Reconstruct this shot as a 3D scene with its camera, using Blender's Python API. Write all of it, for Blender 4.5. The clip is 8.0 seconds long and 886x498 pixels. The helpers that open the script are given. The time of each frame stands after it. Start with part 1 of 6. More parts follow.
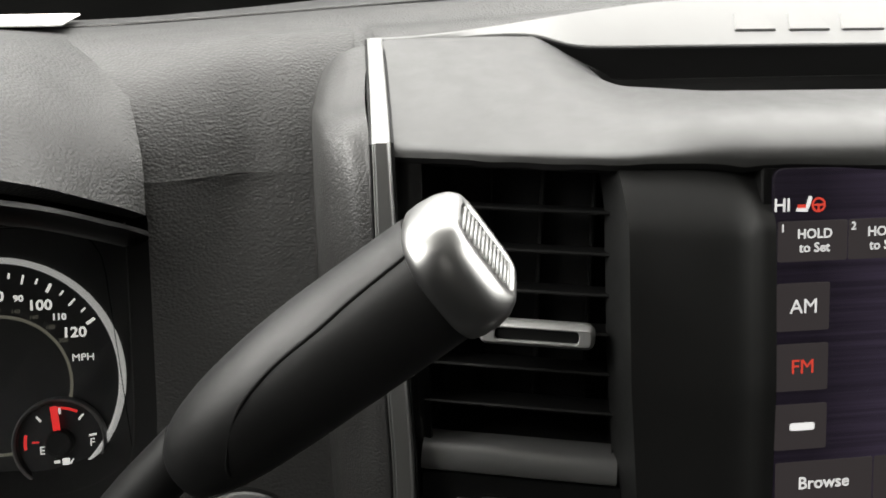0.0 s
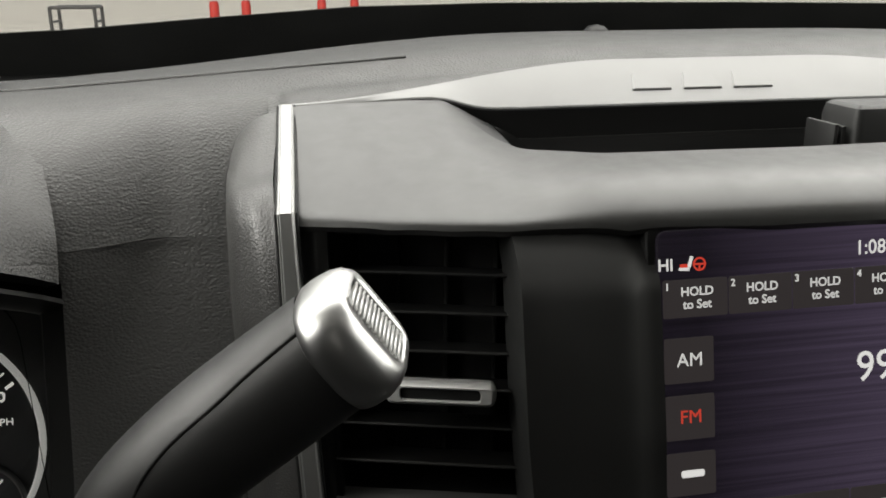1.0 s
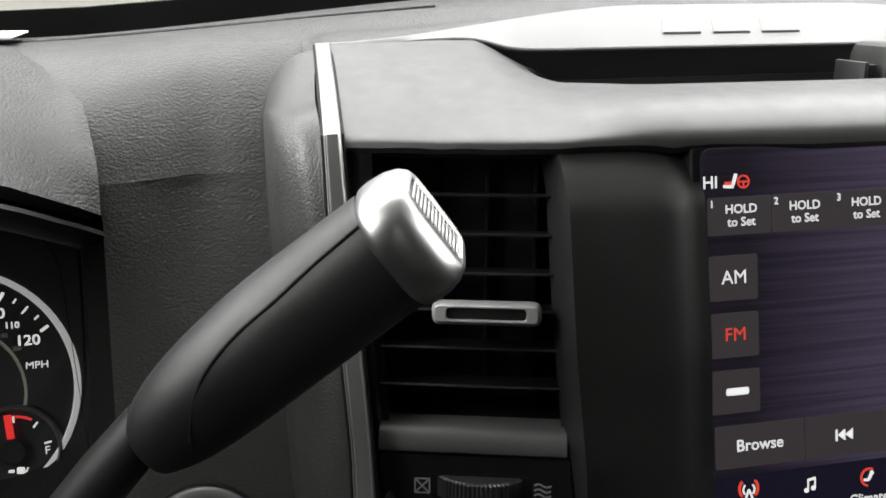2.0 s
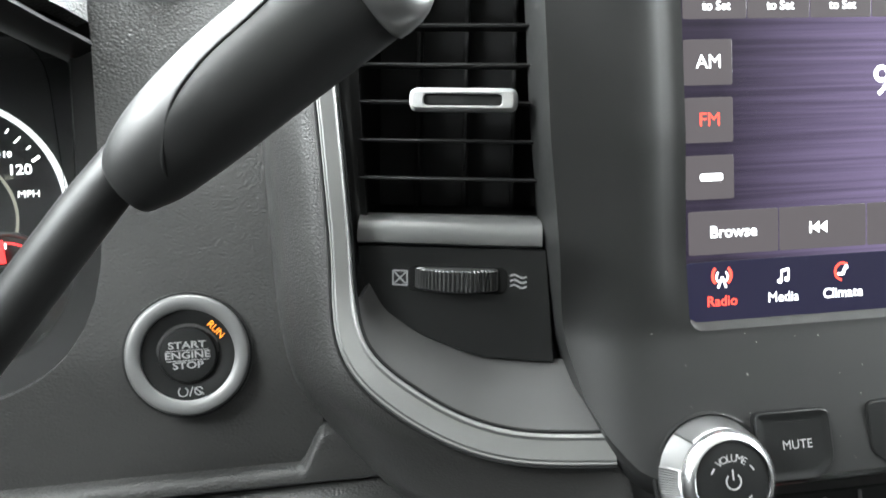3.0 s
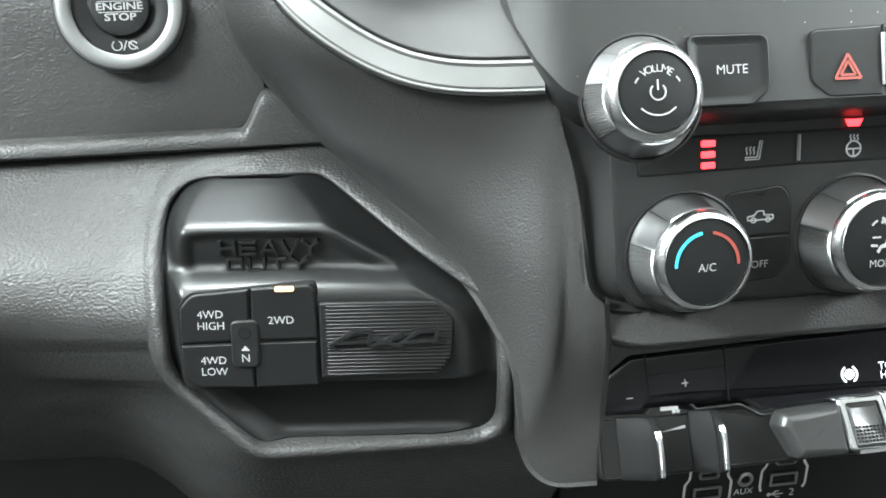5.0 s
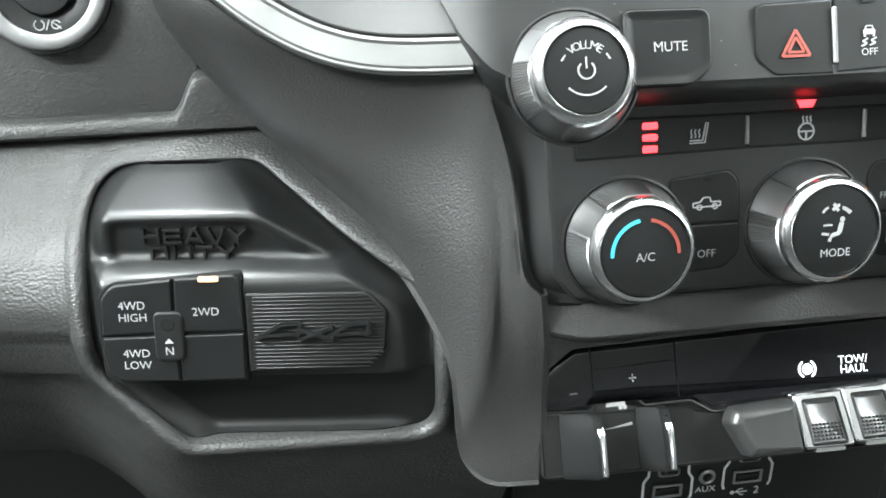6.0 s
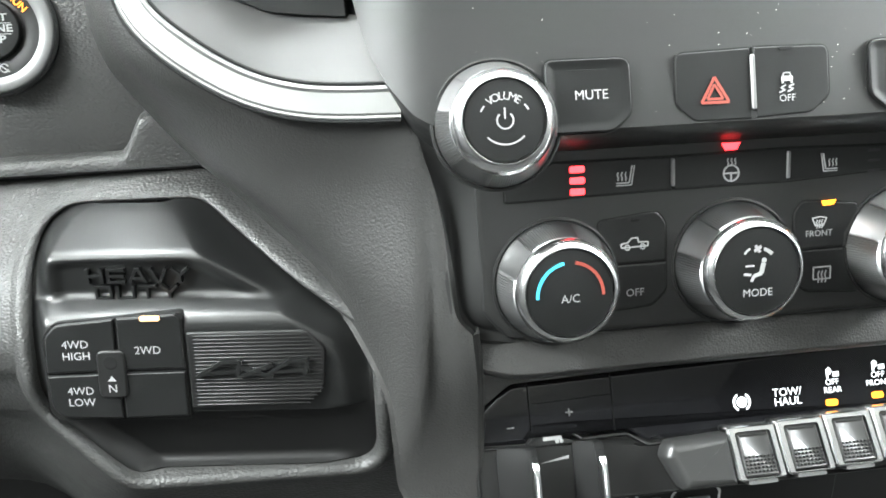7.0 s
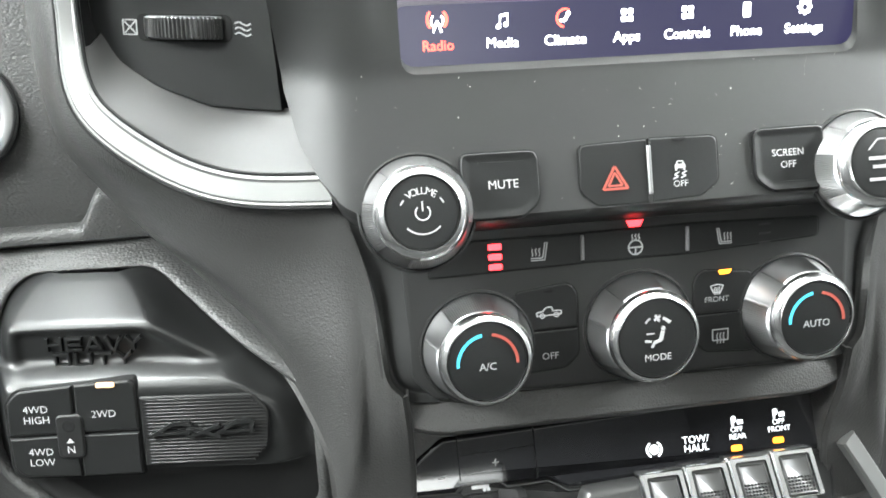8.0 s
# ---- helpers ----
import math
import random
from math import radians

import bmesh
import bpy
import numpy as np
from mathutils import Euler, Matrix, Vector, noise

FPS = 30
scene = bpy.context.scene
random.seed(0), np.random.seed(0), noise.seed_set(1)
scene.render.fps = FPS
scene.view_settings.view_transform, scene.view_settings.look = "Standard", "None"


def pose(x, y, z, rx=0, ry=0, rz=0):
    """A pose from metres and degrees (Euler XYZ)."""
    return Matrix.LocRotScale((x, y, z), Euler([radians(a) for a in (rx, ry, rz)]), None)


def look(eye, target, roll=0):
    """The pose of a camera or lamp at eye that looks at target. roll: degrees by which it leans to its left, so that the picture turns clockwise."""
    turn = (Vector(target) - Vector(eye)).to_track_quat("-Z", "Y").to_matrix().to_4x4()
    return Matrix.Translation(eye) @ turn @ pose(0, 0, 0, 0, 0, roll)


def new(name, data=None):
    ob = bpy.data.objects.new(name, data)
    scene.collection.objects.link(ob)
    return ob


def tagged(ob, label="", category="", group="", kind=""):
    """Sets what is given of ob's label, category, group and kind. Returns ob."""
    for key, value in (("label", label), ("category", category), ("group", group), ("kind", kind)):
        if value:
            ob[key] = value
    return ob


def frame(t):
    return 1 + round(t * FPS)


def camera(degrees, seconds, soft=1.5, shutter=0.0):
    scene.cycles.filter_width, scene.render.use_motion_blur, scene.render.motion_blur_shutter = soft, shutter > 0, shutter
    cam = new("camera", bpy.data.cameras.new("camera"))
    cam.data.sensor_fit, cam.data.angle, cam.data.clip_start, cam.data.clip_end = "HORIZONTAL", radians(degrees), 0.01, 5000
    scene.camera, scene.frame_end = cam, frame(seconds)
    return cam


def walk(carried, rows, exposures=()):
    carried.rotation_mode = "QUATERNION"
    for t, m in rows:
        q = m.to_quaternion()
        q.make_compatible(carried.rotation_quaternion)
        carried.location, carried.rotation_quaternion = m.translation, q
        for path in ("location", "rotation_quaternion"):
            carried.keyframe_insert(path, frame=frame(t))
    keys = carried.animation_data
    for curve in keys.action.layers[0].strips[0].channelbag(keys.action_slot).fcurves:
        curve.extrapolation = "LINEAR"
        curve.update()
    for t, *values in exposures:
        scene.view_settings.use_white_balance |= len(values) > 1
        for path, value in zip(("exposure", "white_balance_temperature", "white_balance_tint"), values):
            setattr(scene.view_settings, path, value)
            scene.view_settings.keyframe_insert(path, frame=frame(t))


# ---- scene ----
cam = camera(54.77, 8.0, 1.7, 0.12)
# seconds, eye x y z, yaw, pitch, roll
ROWS = [
    (0, 0.0185, 0.0202, 1.1324, -7.511, -19.068, 0.110),
    (0.5, 0.0314, 0.0125, 1.1441, -9.132, -17.663, -0.069),
    (1, 0.0348, 0.0100, 1.1485, -10.770, -17.244, -0.296),
    (1.2, 0.0192, 0.0159, 1.1391, -11.666, -17.079, -0.065),
    (2.3, 0.0146, -0.0074, 1.1047, -10.677, -16.190, -0.570),
    (2.5, 0.0142, -0.0141, 1.0869, -10.383, -15.561, -0.545),
    (3, 0.0224, -0.0248, 1.0495, -10.239, -17.180, -0.280),
    (3.5, 0.0218, -0.0501, 1.0199, -10.367, -20.185, -0.086),
    (4, 0.0250, -0.0544, 0.9986, -9.859, -23.368, -0.112),
    (4.5, 0.0382, -0.0583, 0.9834, -9.350, -25.358, -0.076),
    (5.8, 0.0756, -0.0436, 0.9607, -7.788, -27.706, -0.570),
    (6, 0.0828, -0.0442, 0.9636, -7.779, -27.494, -0.596),
    (6.5, 0.0943, -0.0442, 0.9673, -7.429, -27.069, -0.806),
    (7, 0.1065, -0.0485, 0.9773, -7.785, -27.012, -0.794),
    (7.5, 0.1164, -0.0534, 0.9870, -8.447, -26.972, -0.661),
    (8, 0.1229, -0.0661, 1.0139, -9.517, -26.739, -0.574),
]
walk(cam, [(t, pose(x, y, z, 0, 0, yaw) @ pose(0, 0, 0, 90 + pitch, 0, 0) @ pose(0, 0, 0, 0, 0, roll)) for t, x, y, z, yaw, pitch, roll in ROWS],
     exposures=[(0, -1.25, 6800, 8), (0.5, -1.5, 6800, 7), (1.2, -1.6, 6900, 7), (2.3, -0.95, 6500, 8), (2.6, -0.5, 6500, 8), (3, 1.03, 6250, 4), (3.5, 1.45, 6200, 1), (4, 1.77, 6120, 0), (6, 1.9, 6200, 1), (8, 2.1, 6330, 3)])

# ---------------------------------------------------------------- light
sky = bpy.data.worlds.new("sky")
scene.world = sky
sky.use_nodes = True
_n, _l = sky.node_tree.nodes, sky.node_tree.links
_tex = _n.new("ShaderNodeTexSky")
_tex.sky_type, _tex.sun_disc = "NISHITA", False
_tex.sun_elevation, _tex.sun_rotation = radians(38), radians(200)
_tex.air_density, _tex.dust_density, _tex.ozone_density = 1.0, 5.0, 1.0
_hs = _n.new("ShaderNodeHueSaturation")
_hs.inputs["Saturation"].default_value = 0.25
_l.new(_tex.outputs["Color"], _hs.inputs["Color"])
_l.new(_hs.outputs["Color"], _n["Background"].inputs["Color"])
_n["Background"].inputs["Strength"].default_value = 0.36

sun = new("sun", bpy.data.lights.new("sun", "SUN"))
sun.data.energy, sun.data.angle, sun.data.color = 1.5, radians(25), (1.0, 0.97, 0.92)
sun.matrix_world = look((-3.0, -2.0, 6.0), (0.2, 0.4, 1.0))


def window_light(name, m, wide, high, power, colour=(1, 1, 1)):
    """Sky light that comes in at a window's opening."""
    lamp = new(name, bpy.data.lights.new(name, "AREA"))
    lamp.data.shape, lamp.data.size, lamp.data.size_y, lamp.data.energy, lamp.data.color = "RECTANGLE", wide, high, power, colour
    lamp.matrix_world = m
    return lamp


window_light("window_light_driver", look((-0.55, 0.26, 1.34), (0.25, 0.27, 1.10)), 0.75, 0.20, 22)
window_light("window_light_passenger", look((1.05, 0.26, 1.34), (0.25, 0.27, 1.10)), 0.75, 0.20, 16)
window_light("window_light_front", look((0.25, 0.47, 1.40), (0.25, 0.15, 0.95)), 1.3, 0.42, 32)



# ---------------------------------------------------------------- mesh tools
def catmull(pts, n):
    """n points along a smooth curve through pts."""
    p = [Vector(q) for q in pts]
    if len(p) == 2:
        return [p[0].lerp(p[1], k / (n - 1)) for k in range(n)]
    p = [2 * p[0] - p[1], *p, 2 * p[-1] - p[-2]]
    out = []
    for k in range(n):
        f = k / (n - 1) * (len(p) - 3)
        i = min(int(f), len(p) - 4)
        t = f - i
        a, b, c, d = p[i : i + 4]
        out.append(0.5 * (2 * b + (c - a) * t + (2 * a - 5 * b + 4 * c - d) * t * t + (3 * b - a - 3 * c + d) * t**3))
    return out


def curve1(xs, ys, x):
    return float(np.interp(x, xs, ys))


def smooth01(a, b, x):
    t = min(1, max(0, (x - a) / (b - a)))
    return t * t * (3 - 2 * t)


def rounded(pts, r, seg=5):
    """A polygon with its corners rounded; a point may carry its own radius as a third number."""
    out, n = [], len(pts)
    for i in range(n):
        p, a, b = (Vector(pts[j % n][:2]) for j in (i, i - 1, i + 1))
        q = pts[i][2] if len(pts[i]) > 2 else r
        da, db = (a - p), (b - p)
        half = da.angle(db) / 2
        cut = min(q / max(math.tan(half), 1e-4), 0.49 * da.length, 0.49 * db.length)
        s, e = p + da.normalized() * cut, p + db.normalized() * cut
        for k in range(seg + 1):
            t = k / seg
            out.append((s * (1 - t) ** 2 + p * 2 * t * (1 - t) + e * t * t).to_tuple())
    return out


def box2(u, v, w, h):
    return [(u - w / 2, v - h / 2), (u + w / 2, v - h / 2), (u + w / 2, v + h / 2), (u - w / 2, v + h / 2)]


def inset(loop, d):
    """A closed loop moved inwards by d (loops run anticlockwise)."""
    n, out = len(loop), []
    for i in range(n):
        p, a, b = Vector(loop[i][:2]), Vector(loop[i - 1][:2]), Vector(loop[(i + 1) % n][:2])
        t1, t2 = (p - a), (b - p)
        t = (t1.normalized() if t1.length > 1e-9 else t2.normalized()) + (t2.normalized() if t2.length > 1e-9 else t1.normalized())
        t = t.normalized() if t.length > 1e-9 else Vector((1, 0))
        out.append((p.x - t.y * d, p.y + t.x * d))
    if d > 0:
        for _ in range(12):
            flipped = False
            for i in range(n):
                j = (i + 1) % n
                a, b = Vector(loop[j][:2]) - Vector(loop[i][:2]), Vector(out[j]) - Vector(out[i])
                if a.length > 1e-9 and b.length > 1e-9 and a.dot(b) < 0:
                    mid = ((out[i][0] + out[j][0]) / 2, (out[i][1] + out[j][1]) / 2)
                    out[i] = out[j] = mid
                    flipped = True
            if not flipped:
                break
    return out


def skin(loops, closed=True, first=False, last=False):
    """A mesh of quads between loops of equal length; first, last: whether the ends are capped."""
    bm = bmesh.new()
    rows = [[bm.verts.new(p) for p in loop] for loop in loops]
    n = len(rows[0])
    for a, b in zip(rows, rows[1:]):
        for i in range(n if closed else n - 1):
            j = (i + 1) % n
            try:
                bm.faces.new((a[i], a[j], b[j], b[i]))
            except ValueError:
                pass
    if first:
        bm.faces.new(rows[0][::-1])
    if last:
        bm.faces.new(rows[-1])
    return bm


def slab(loop, rings, back=True):
    """A plate on the local plane: rings of (inset, height) from back to front."""
    rings = list(rings) + [(rings[-1][0] + 0.00015, rings[-1][1])]
    return skin([[(*p, w) for p in inset(loop, d)] for d, w in rings], True, back, True)


def ringplate(outer, inner, w0, w1, bevel=0.0004):
    """A plate with an opening; both loops have the same count of points."""
    return skin(
        [[(*p, w0) for p in inner], [(*p, w1 - bevel) for p in inner], [(*p, w1) for p in inset(inner, -bevel)], [(*p, w1) for p in inset(outer, bevel)],
         [(*p, w1 - bevel) for p in outer], [(*p, w0) for p in outer], [(*p, w0) for p in inner]])


def lathe(profile, seg=64, ripple=None, first=False, last=False):
    """Turned about the local w axis; profile of (radius, height). ripple(angle, row) scales the radius."""
    loops = []
    for k, (r, w) in enumerate(profile):
        loops.append([(r * (ripple(a, k) if ripple else 1) * math.cos(a), r * (ripple(a, k) if ripple else 1) * math.sin(a), w) for a in (2 * math.pi * i / seg for i in range(seg))])
    return skin(loops, True, first, last)


def sweep(path, section, hint, caps=True):
    """A section of (side, out) swept along a path; hint: the way out, one vector or one a point."""
    loops, n = [], len(path)
    for i, p in enumerate(path):
        t = (path[min(i + 1, n - 1)] - path[max(i - 1, 0)]).normalized()
        h = Vector(hint[i] if isinstance(hint, list) else hint)
        side = t.cross(h).normalized()
        out = side.cross(t).normalized()
        loops.append([p + side * a + out * b for a, b in section])
    return skin(loops, True, caps, caps)


def tube(path, r, seg=8, hint=(0, -1, 0.2)):
    return sweep([Vector(p) for p in path], [(r * math.cos(2 * math.pi * k / seg), r * math.sin(2 * math.pi * k / seg)) for k in range(seg)], hint)


def sheet(rows, nu, nv, thick=0.003):
    """A smooth shell through rows of points, thickened away from the seat."""
    cols = [catmull(r, nu) for r in rows]
    grid = [catmull([c[i] for c in cols], nv) for i in range(nu)]
    return shell(grid, thick)


def shell(grid, thick=0.003):
    bm = skin(grid, False)
    bmesh.ops.recalc_face_normals(bm, faces=bm.faces)
    bm.normal_update()
    if sum(f.normal.y * f.calc_area() for f in bm.faces) - sum(f.normal.z * f.calc_area() for f in bm.faces) > 0:
        bmesh.ops.reverse_faces(bm, faces=bm.faces)
    if thick:
        bmesh.ops.solidify(bm, geom=bm.faces[:], thickness=thick)
    return bm


def join(*bms):
    """Several bmeshes as one."""
    for b in bms[1:]:
        me = bpy.data.meshes.new("part")
        b.to_mesh(me)
        bms[0].from_mesh(me)
        bpy.data.meshes.remove(me)
        b.free()
    return bms[0]


def moved(bm, m):
    bm.transform(m)
    return bm


def block(w, d, h, bevel=0.0006, seg=2):
    """A bevelled box centred on its place."""
    bm = bmesh.new()
    bmesh.ops.create_cube(bm, size=1)
    bmesh.ops.scale(bm, vec=(w, d, h), verts=bm.verts)
    if bevel:
        bmesh.ops.bevel(bm, geom=bm.edges[:], offset=bevel, segments=seg, affect="EDGES", profile=0.5)
    return bm


def words(text, size, u=0, v=0, w=0, turn=0, depth=0.0, wide=1.0, shear=0.0, align="CENTER", fat=0.0):
    """Lettering in the built-in font on the local plane."""
    cu = bpy.data.curves.new("lettering", "FONT")
    cu.body, cu.size, cu.align_x, cu.align_y, cu.extrude, cu.shear, cu.offset = text, size, align, "CENTER", depth, shear, fat
    cu.resolution_u = 3
    ob = bpy.data.objects.new("lettering", cu)
    me = bpy.data.meshes.new_from_object(ob)
    bm = bmesh.new()
    bm.from_mesh(me)
    bpy.data.objects.remove(ob)
    bpy.data.curves.remove(cu)
    bpy.data.meshes.remove(me)
    return moved(bm, pose(u, v, w, 0, 0, turn) @ Matrix.Diagonal((wide, 1, 1, 1)))


def arc(r, a0, a1, width, u=0, v=0, w=0, n=20, h=0.0002):
    """A flat bowed bar on the local plane, from a0 to a1 degrees."""
    a = [radians(a0 + (a1 - a0) * k / n) for k in range(n + 1)]
    o = [(u + (r + width / 2) * math.cos(t), v + (r + width / 2) * math.sin(t)) for t in a]
    i = [(u + (r - width / 2) * math.cos(t), v + (r - width / 2) * math.sin(t)) for t in a]
    lp = i + o[::-1]
    return bars_from(lp, w, h)


def bars_from(loop, w, h=0.0002):
    """A thin flat piece of any outline."""
    bm = bmesh.new()
    lo = [bm.verts.new((*p, w)) for p in loop]
    hi = [bm.verts.new((*p, w + h)) for p in loop]
    n = len(loop)
    bm.faces.new(hi)
    bm.faces.new(lo[::-1])
    for i in range(n):
        bm.faces.new((lo[i], lo[(i + 1) % n], hi[(i + 1) % n], hi[i]))
    return bm


def bar(u0, v0, u1, v1, width, w=0, h=0.0002):
    a, b = Vector((u0, v0)), Vector((u1, v1))
    s = (b - a).normalized()
    s = Vector((-s.y, s.x)) * width / 2
    return bars_from([(a - s).to_tuple(), (b - s).to_tuple(), (b + s).to_tuple(), (a + s).to_tuple()], w, h)


def line(pts, width, w=0, h=0.0002):
    return join(*[bar(*a, *b, width, w, h) for a, b in zip(pts, pts[1:])])


def disc(u, v, r, w=0, h=0.0002, n=16):
    return bars_from([(u + r * math.cos(2 * math.pi * k / n), v + r * math.sin(2 * math.pi * k / n)) for k in range(n)], w, h)


STROKES = {"H": "ag bh df", "E": "ai ag df gh", "A": "aq qh kl", "V": "gr ri", "Y": "gm hm ms", "D": "ag gn nj ja", "U": "ga ab bh", "T": "gh qs"}


def block_word(text, u0, v0, wide, high, h=0.0011):
    """Raised wide block letters made of straight bars; u0, v0: the foot of the word's left end."""
    step = wide / len(text)
    w, k = step * 0.84, high * 0.20
    spot = {"a": (0, 0), "b": (1, 0), "i": (1, 0), "d": (0, 0.5), "f": (0.96, 0.5), "g": (0, 1), "h": (1, 1), "q": (0.5, 1), "s": (0.5, 0), "r": (0.5, 0), "m": (0.5, 0.48), "n": (0.9, 1), "j": (0.96, 0.04), "k": (0.2, 0.3), "l": (0.8, 0.3)}
    made = []
    for i, ch in enumerate(text):
        runs = {"A": ((0, 0, 0.42, 1), (0.42, 1, 0.62, 1), (0.62, 1, 1, 0), (0.2, 0.3, 0.84, 0.3)), "V": ((0, 1, 0.42, 0), (0.42, 0, 0.58, 0), (0.58, 0, 1, 1))}.get(ch)
        if not runs:
            runs = [(*spot[a], *spot[b]) for a, b in STROKES[ch].split()]
        for a, b, c, d in runs:
            x0, y0, x1, y1 = (u0 + i * step + k / 2 + a * (w - k), v0 + k / 2 + b * (high - k), u0 + i * step + k / 2 + c * (w - k), v0 + k / 2 + d * (high - k))
            e = Vector((x1 - x0, y1 - y0)).normalized() * k * 0.5
            n = Vector((-e.y, e.x)) * 1.15
            p, q = Vector((x0, y0)) - e, Vector((x1, y1)) + e
            loop = [Vector(v) for v in ((p - n), (q - n), (q + n), (p + n))]
            top = h + 0.00002 * len(made)
            made.append(slab([v.to_tuple() for v in loop], [(0, -0.0004), (0, top - 0.0007), (k * 0.24, top)]))
    return join(*made)


def thing(name, m, label, category, group="", kind=""):
    ob = new(name)
    ob.matrix_world = m
    ob.empty_display_size = 0.02
    return tagged(ob, label, category, group, kind)


def part(name, bm, material, parent, label="", sharp=40, place=None, kind=""):
    """Links a bmesh as one mesh under a thing or a part."""
    if sharp:
        bmesh.ops.recalc_face_normals(bm, faces=bm.faces)
    bm.normal_update()
    for f in bm.faces:
        f.smooth = True
    for e in bm.edges:
        if len(e.link_faces) == 2 and e.calc_face_angle(0) > radians(sharp or 40):
            e.smooth = False
    me = bpy.data.meshes.new(name)
    bm.to_mesh(me)
    bm.free()
    me.materials.append(material)
    ob = new(name, me)
    if parent:
        ob.parent = parent
    if place is not None:
        ob.matrix_basis = place
    return tagged(ob, label, kind=kind)


def plane_at(x, y, z, lean=0.0, yaw=0.0):
    """A local plane: its first axis to the right, its second up, its third out towards the seat."""
    return pose(x, y, z, 90 - lean, 0, yaw)



# ---------------------------------------------------------------- materials
def material(name, colour, rough=0.5, metal=0.0, bump=(), spots=0.0, rough_var=0.0, rough_scale=60, tint_scale=30, coat=0.0, spec=0.5, stretch=None):
    """bump: rows of (kind, scale per metre, height in metres); spots: how far the colour drifts."""
    m = bpy.data.materials.new(name)
    m.use_nodes = True
    n, l = m.node_tree.nodes, m.node_tree.links
    b = n["Principled BSDF"]
    b.inputs["Base Color"].default_value = (*colour, 1)
    b.inputs["Roughness"].default_value = rough
    b.inputs["Metallic"].default_value = metal
    b.inputs["Specular IOR Level"].default_value = spec
    b.inputs["Coat Weight"].default_value = coat
    b.inputs["Coat Roughness"].default_value = 0.03
    co = n.new("ShaderNodeTexCoord")
    src = co.outputs["Object"]
    if stretch:
        mp = n.new("ShaderNodeMapping")
        mp.inputs["Scale"].default_value = stretch
        l.new(src, mp.inputs["Vector"])
        src = mp.outputs["Vector"]
    if spots:
        t = n.new("ShaderNodeTexNoise")
        t.inputs["Scale"].default_value, t.inputs["Detail"].default_value = tint_scale, 6
        l.new(src, t.inputs["Vector"])
        r = n.new("ShaderNodeMapRange")
        r.inputs["From Min"].default_value, r.inputs["From Max"].default_value = 0.3, 0.7
        r.inputs["To Min"].default_value, r.inputs["To Max"].default_value = 1 - spots, 1 + spots
        l.new(t.outputs["Fac"], r.inputs["Value"])
        x = n.new("ShaderNodeMix")
        x.data_type, x.blend_type = "RGBA", "MULTIPLY"
        x.inputs["Factor"].default_value = 1
        x.inputs["A"].default_value = (*colour, 1)
        l.new(r.outputs["Result"], x.inputs["B"])
        l.new(x.outputs["Result"], b.inputs["Base Color"])
    if rough_var:
        t = n.new("ShaderNodeTexNoise")
        t.inputs["Scale"].default_value, t.inputs["Detail"].default_value, t.inputs["Roughness"].default_value = rough_scale, 8, 0.65
        l.new(src, t.inputs["Vector"])
        r = n.new("ShaderNodeMapRange")
        r.inputs["From Min"].default_value, r.inputs["From Max"].default_value = 0.3, 0.7
        r.inputs["To Min"].default_value, r.inputs["To Max"].default_value = max(0.01, rough - rough_var), min(1, rough + rough_var)
        l.new(t.outputs["Fac"], r.inputs["Value"])
        l.new(r.outputs["Result"], b.inputs["Roughness"])
    last = None
    for kind, scale, height in bump:
        if kind in ("cell", "pebble"):
            t = n.new("ShaderNodeTexVoronoi")
            t.feature = "SMOOTH_F1"
            t.inputs["Scale"].default_value = scale
            t.inputs["Smoothness"].default_value = 0.4
            out = t.outputs["Distance"]
        else:
            t = n.new("ShaderNodeTexNoise")
            t.inputs["Scale"].default_value, t.inputs["Detail"].default_value = scale, 4
            out = t.outputs["Fac"]
        l.new(src, t.inputs["Vector"])
        k = n.new("ShaderNodeBump")
        k.inputs["Strength"].default_value = 1.0
        k.inputs["Distance"].default_value = height
        k.invert = kind == "pebble"
        l.new(out, k.inputs["Height"])
        if last:
            l.new(last.outputs["Normal"], k.inputs["Normal"])
        last = k
    if last:
        l.new(last.outputs["Normal"], b.inputs["Normal"])
    return m


def glow(name, colour, strength, base=(0.02, 0.02, 0.02)):
    m = material(name, base, 0.3)
    b = m.node_tree.nodes["Principled BSDF"]
    b.inputs["Emission Color"].default_value = (*colour, 1)
    b.inputs["Emission Strength"].default_value = strength
    return m


LEATHER = material("grained_vinyl", (0.021, 0.0208, 0.0202), 0.52, spec=0.5, bump=(("pebble", 820, 0.00027), ("noise", 300, 0.00004), ("noise", 2200, 0.00004)), spots=0.12, rough_var=0.06, stretch=(0.85, 1.0, 1.2))
SOFT = material("soft_touch_plastic", (0.021, 0.0206, 0.0200), 0.46, bump=(("pebble", 1150, 0.00015), ("noise", 2600, 0.00003)), spots=0.08, rough_var=0.05)
SATIN = material("satin_black_plastic", (0.0095, 0.0096, 0.0095), 0.52, bump=(("noise", 2600, 0.00004),), spots=0.08, rough_var=0.05, spec=0.33)
PANEL = material("black_panel_plastic", (0.005, 0.0052, 0.0052), 0.42, bump=(("noise", 2600, 0.00004),), spots=0.08, rough_var=0.05, spec=0.35)
# shelf panel: drifting tone and gloss stand in for a blurred dark reflection
BROW = material("reflection_mottled_dark_satin", (0.0085, 0.0084, 0.0082), 0.42, 0.0, bump=(("noise", 3000, 0.00002),), spots=0.12, rough_var=0.05, rough_scale=90, tint_scale=120)
APRON = material("grey_metallic_plastic", (0.030, 0.030, 0.0296), 0.45, 0.05, bump=(("noise", 3000, 0.00003),), spots=0.06, rough_var=0.05)
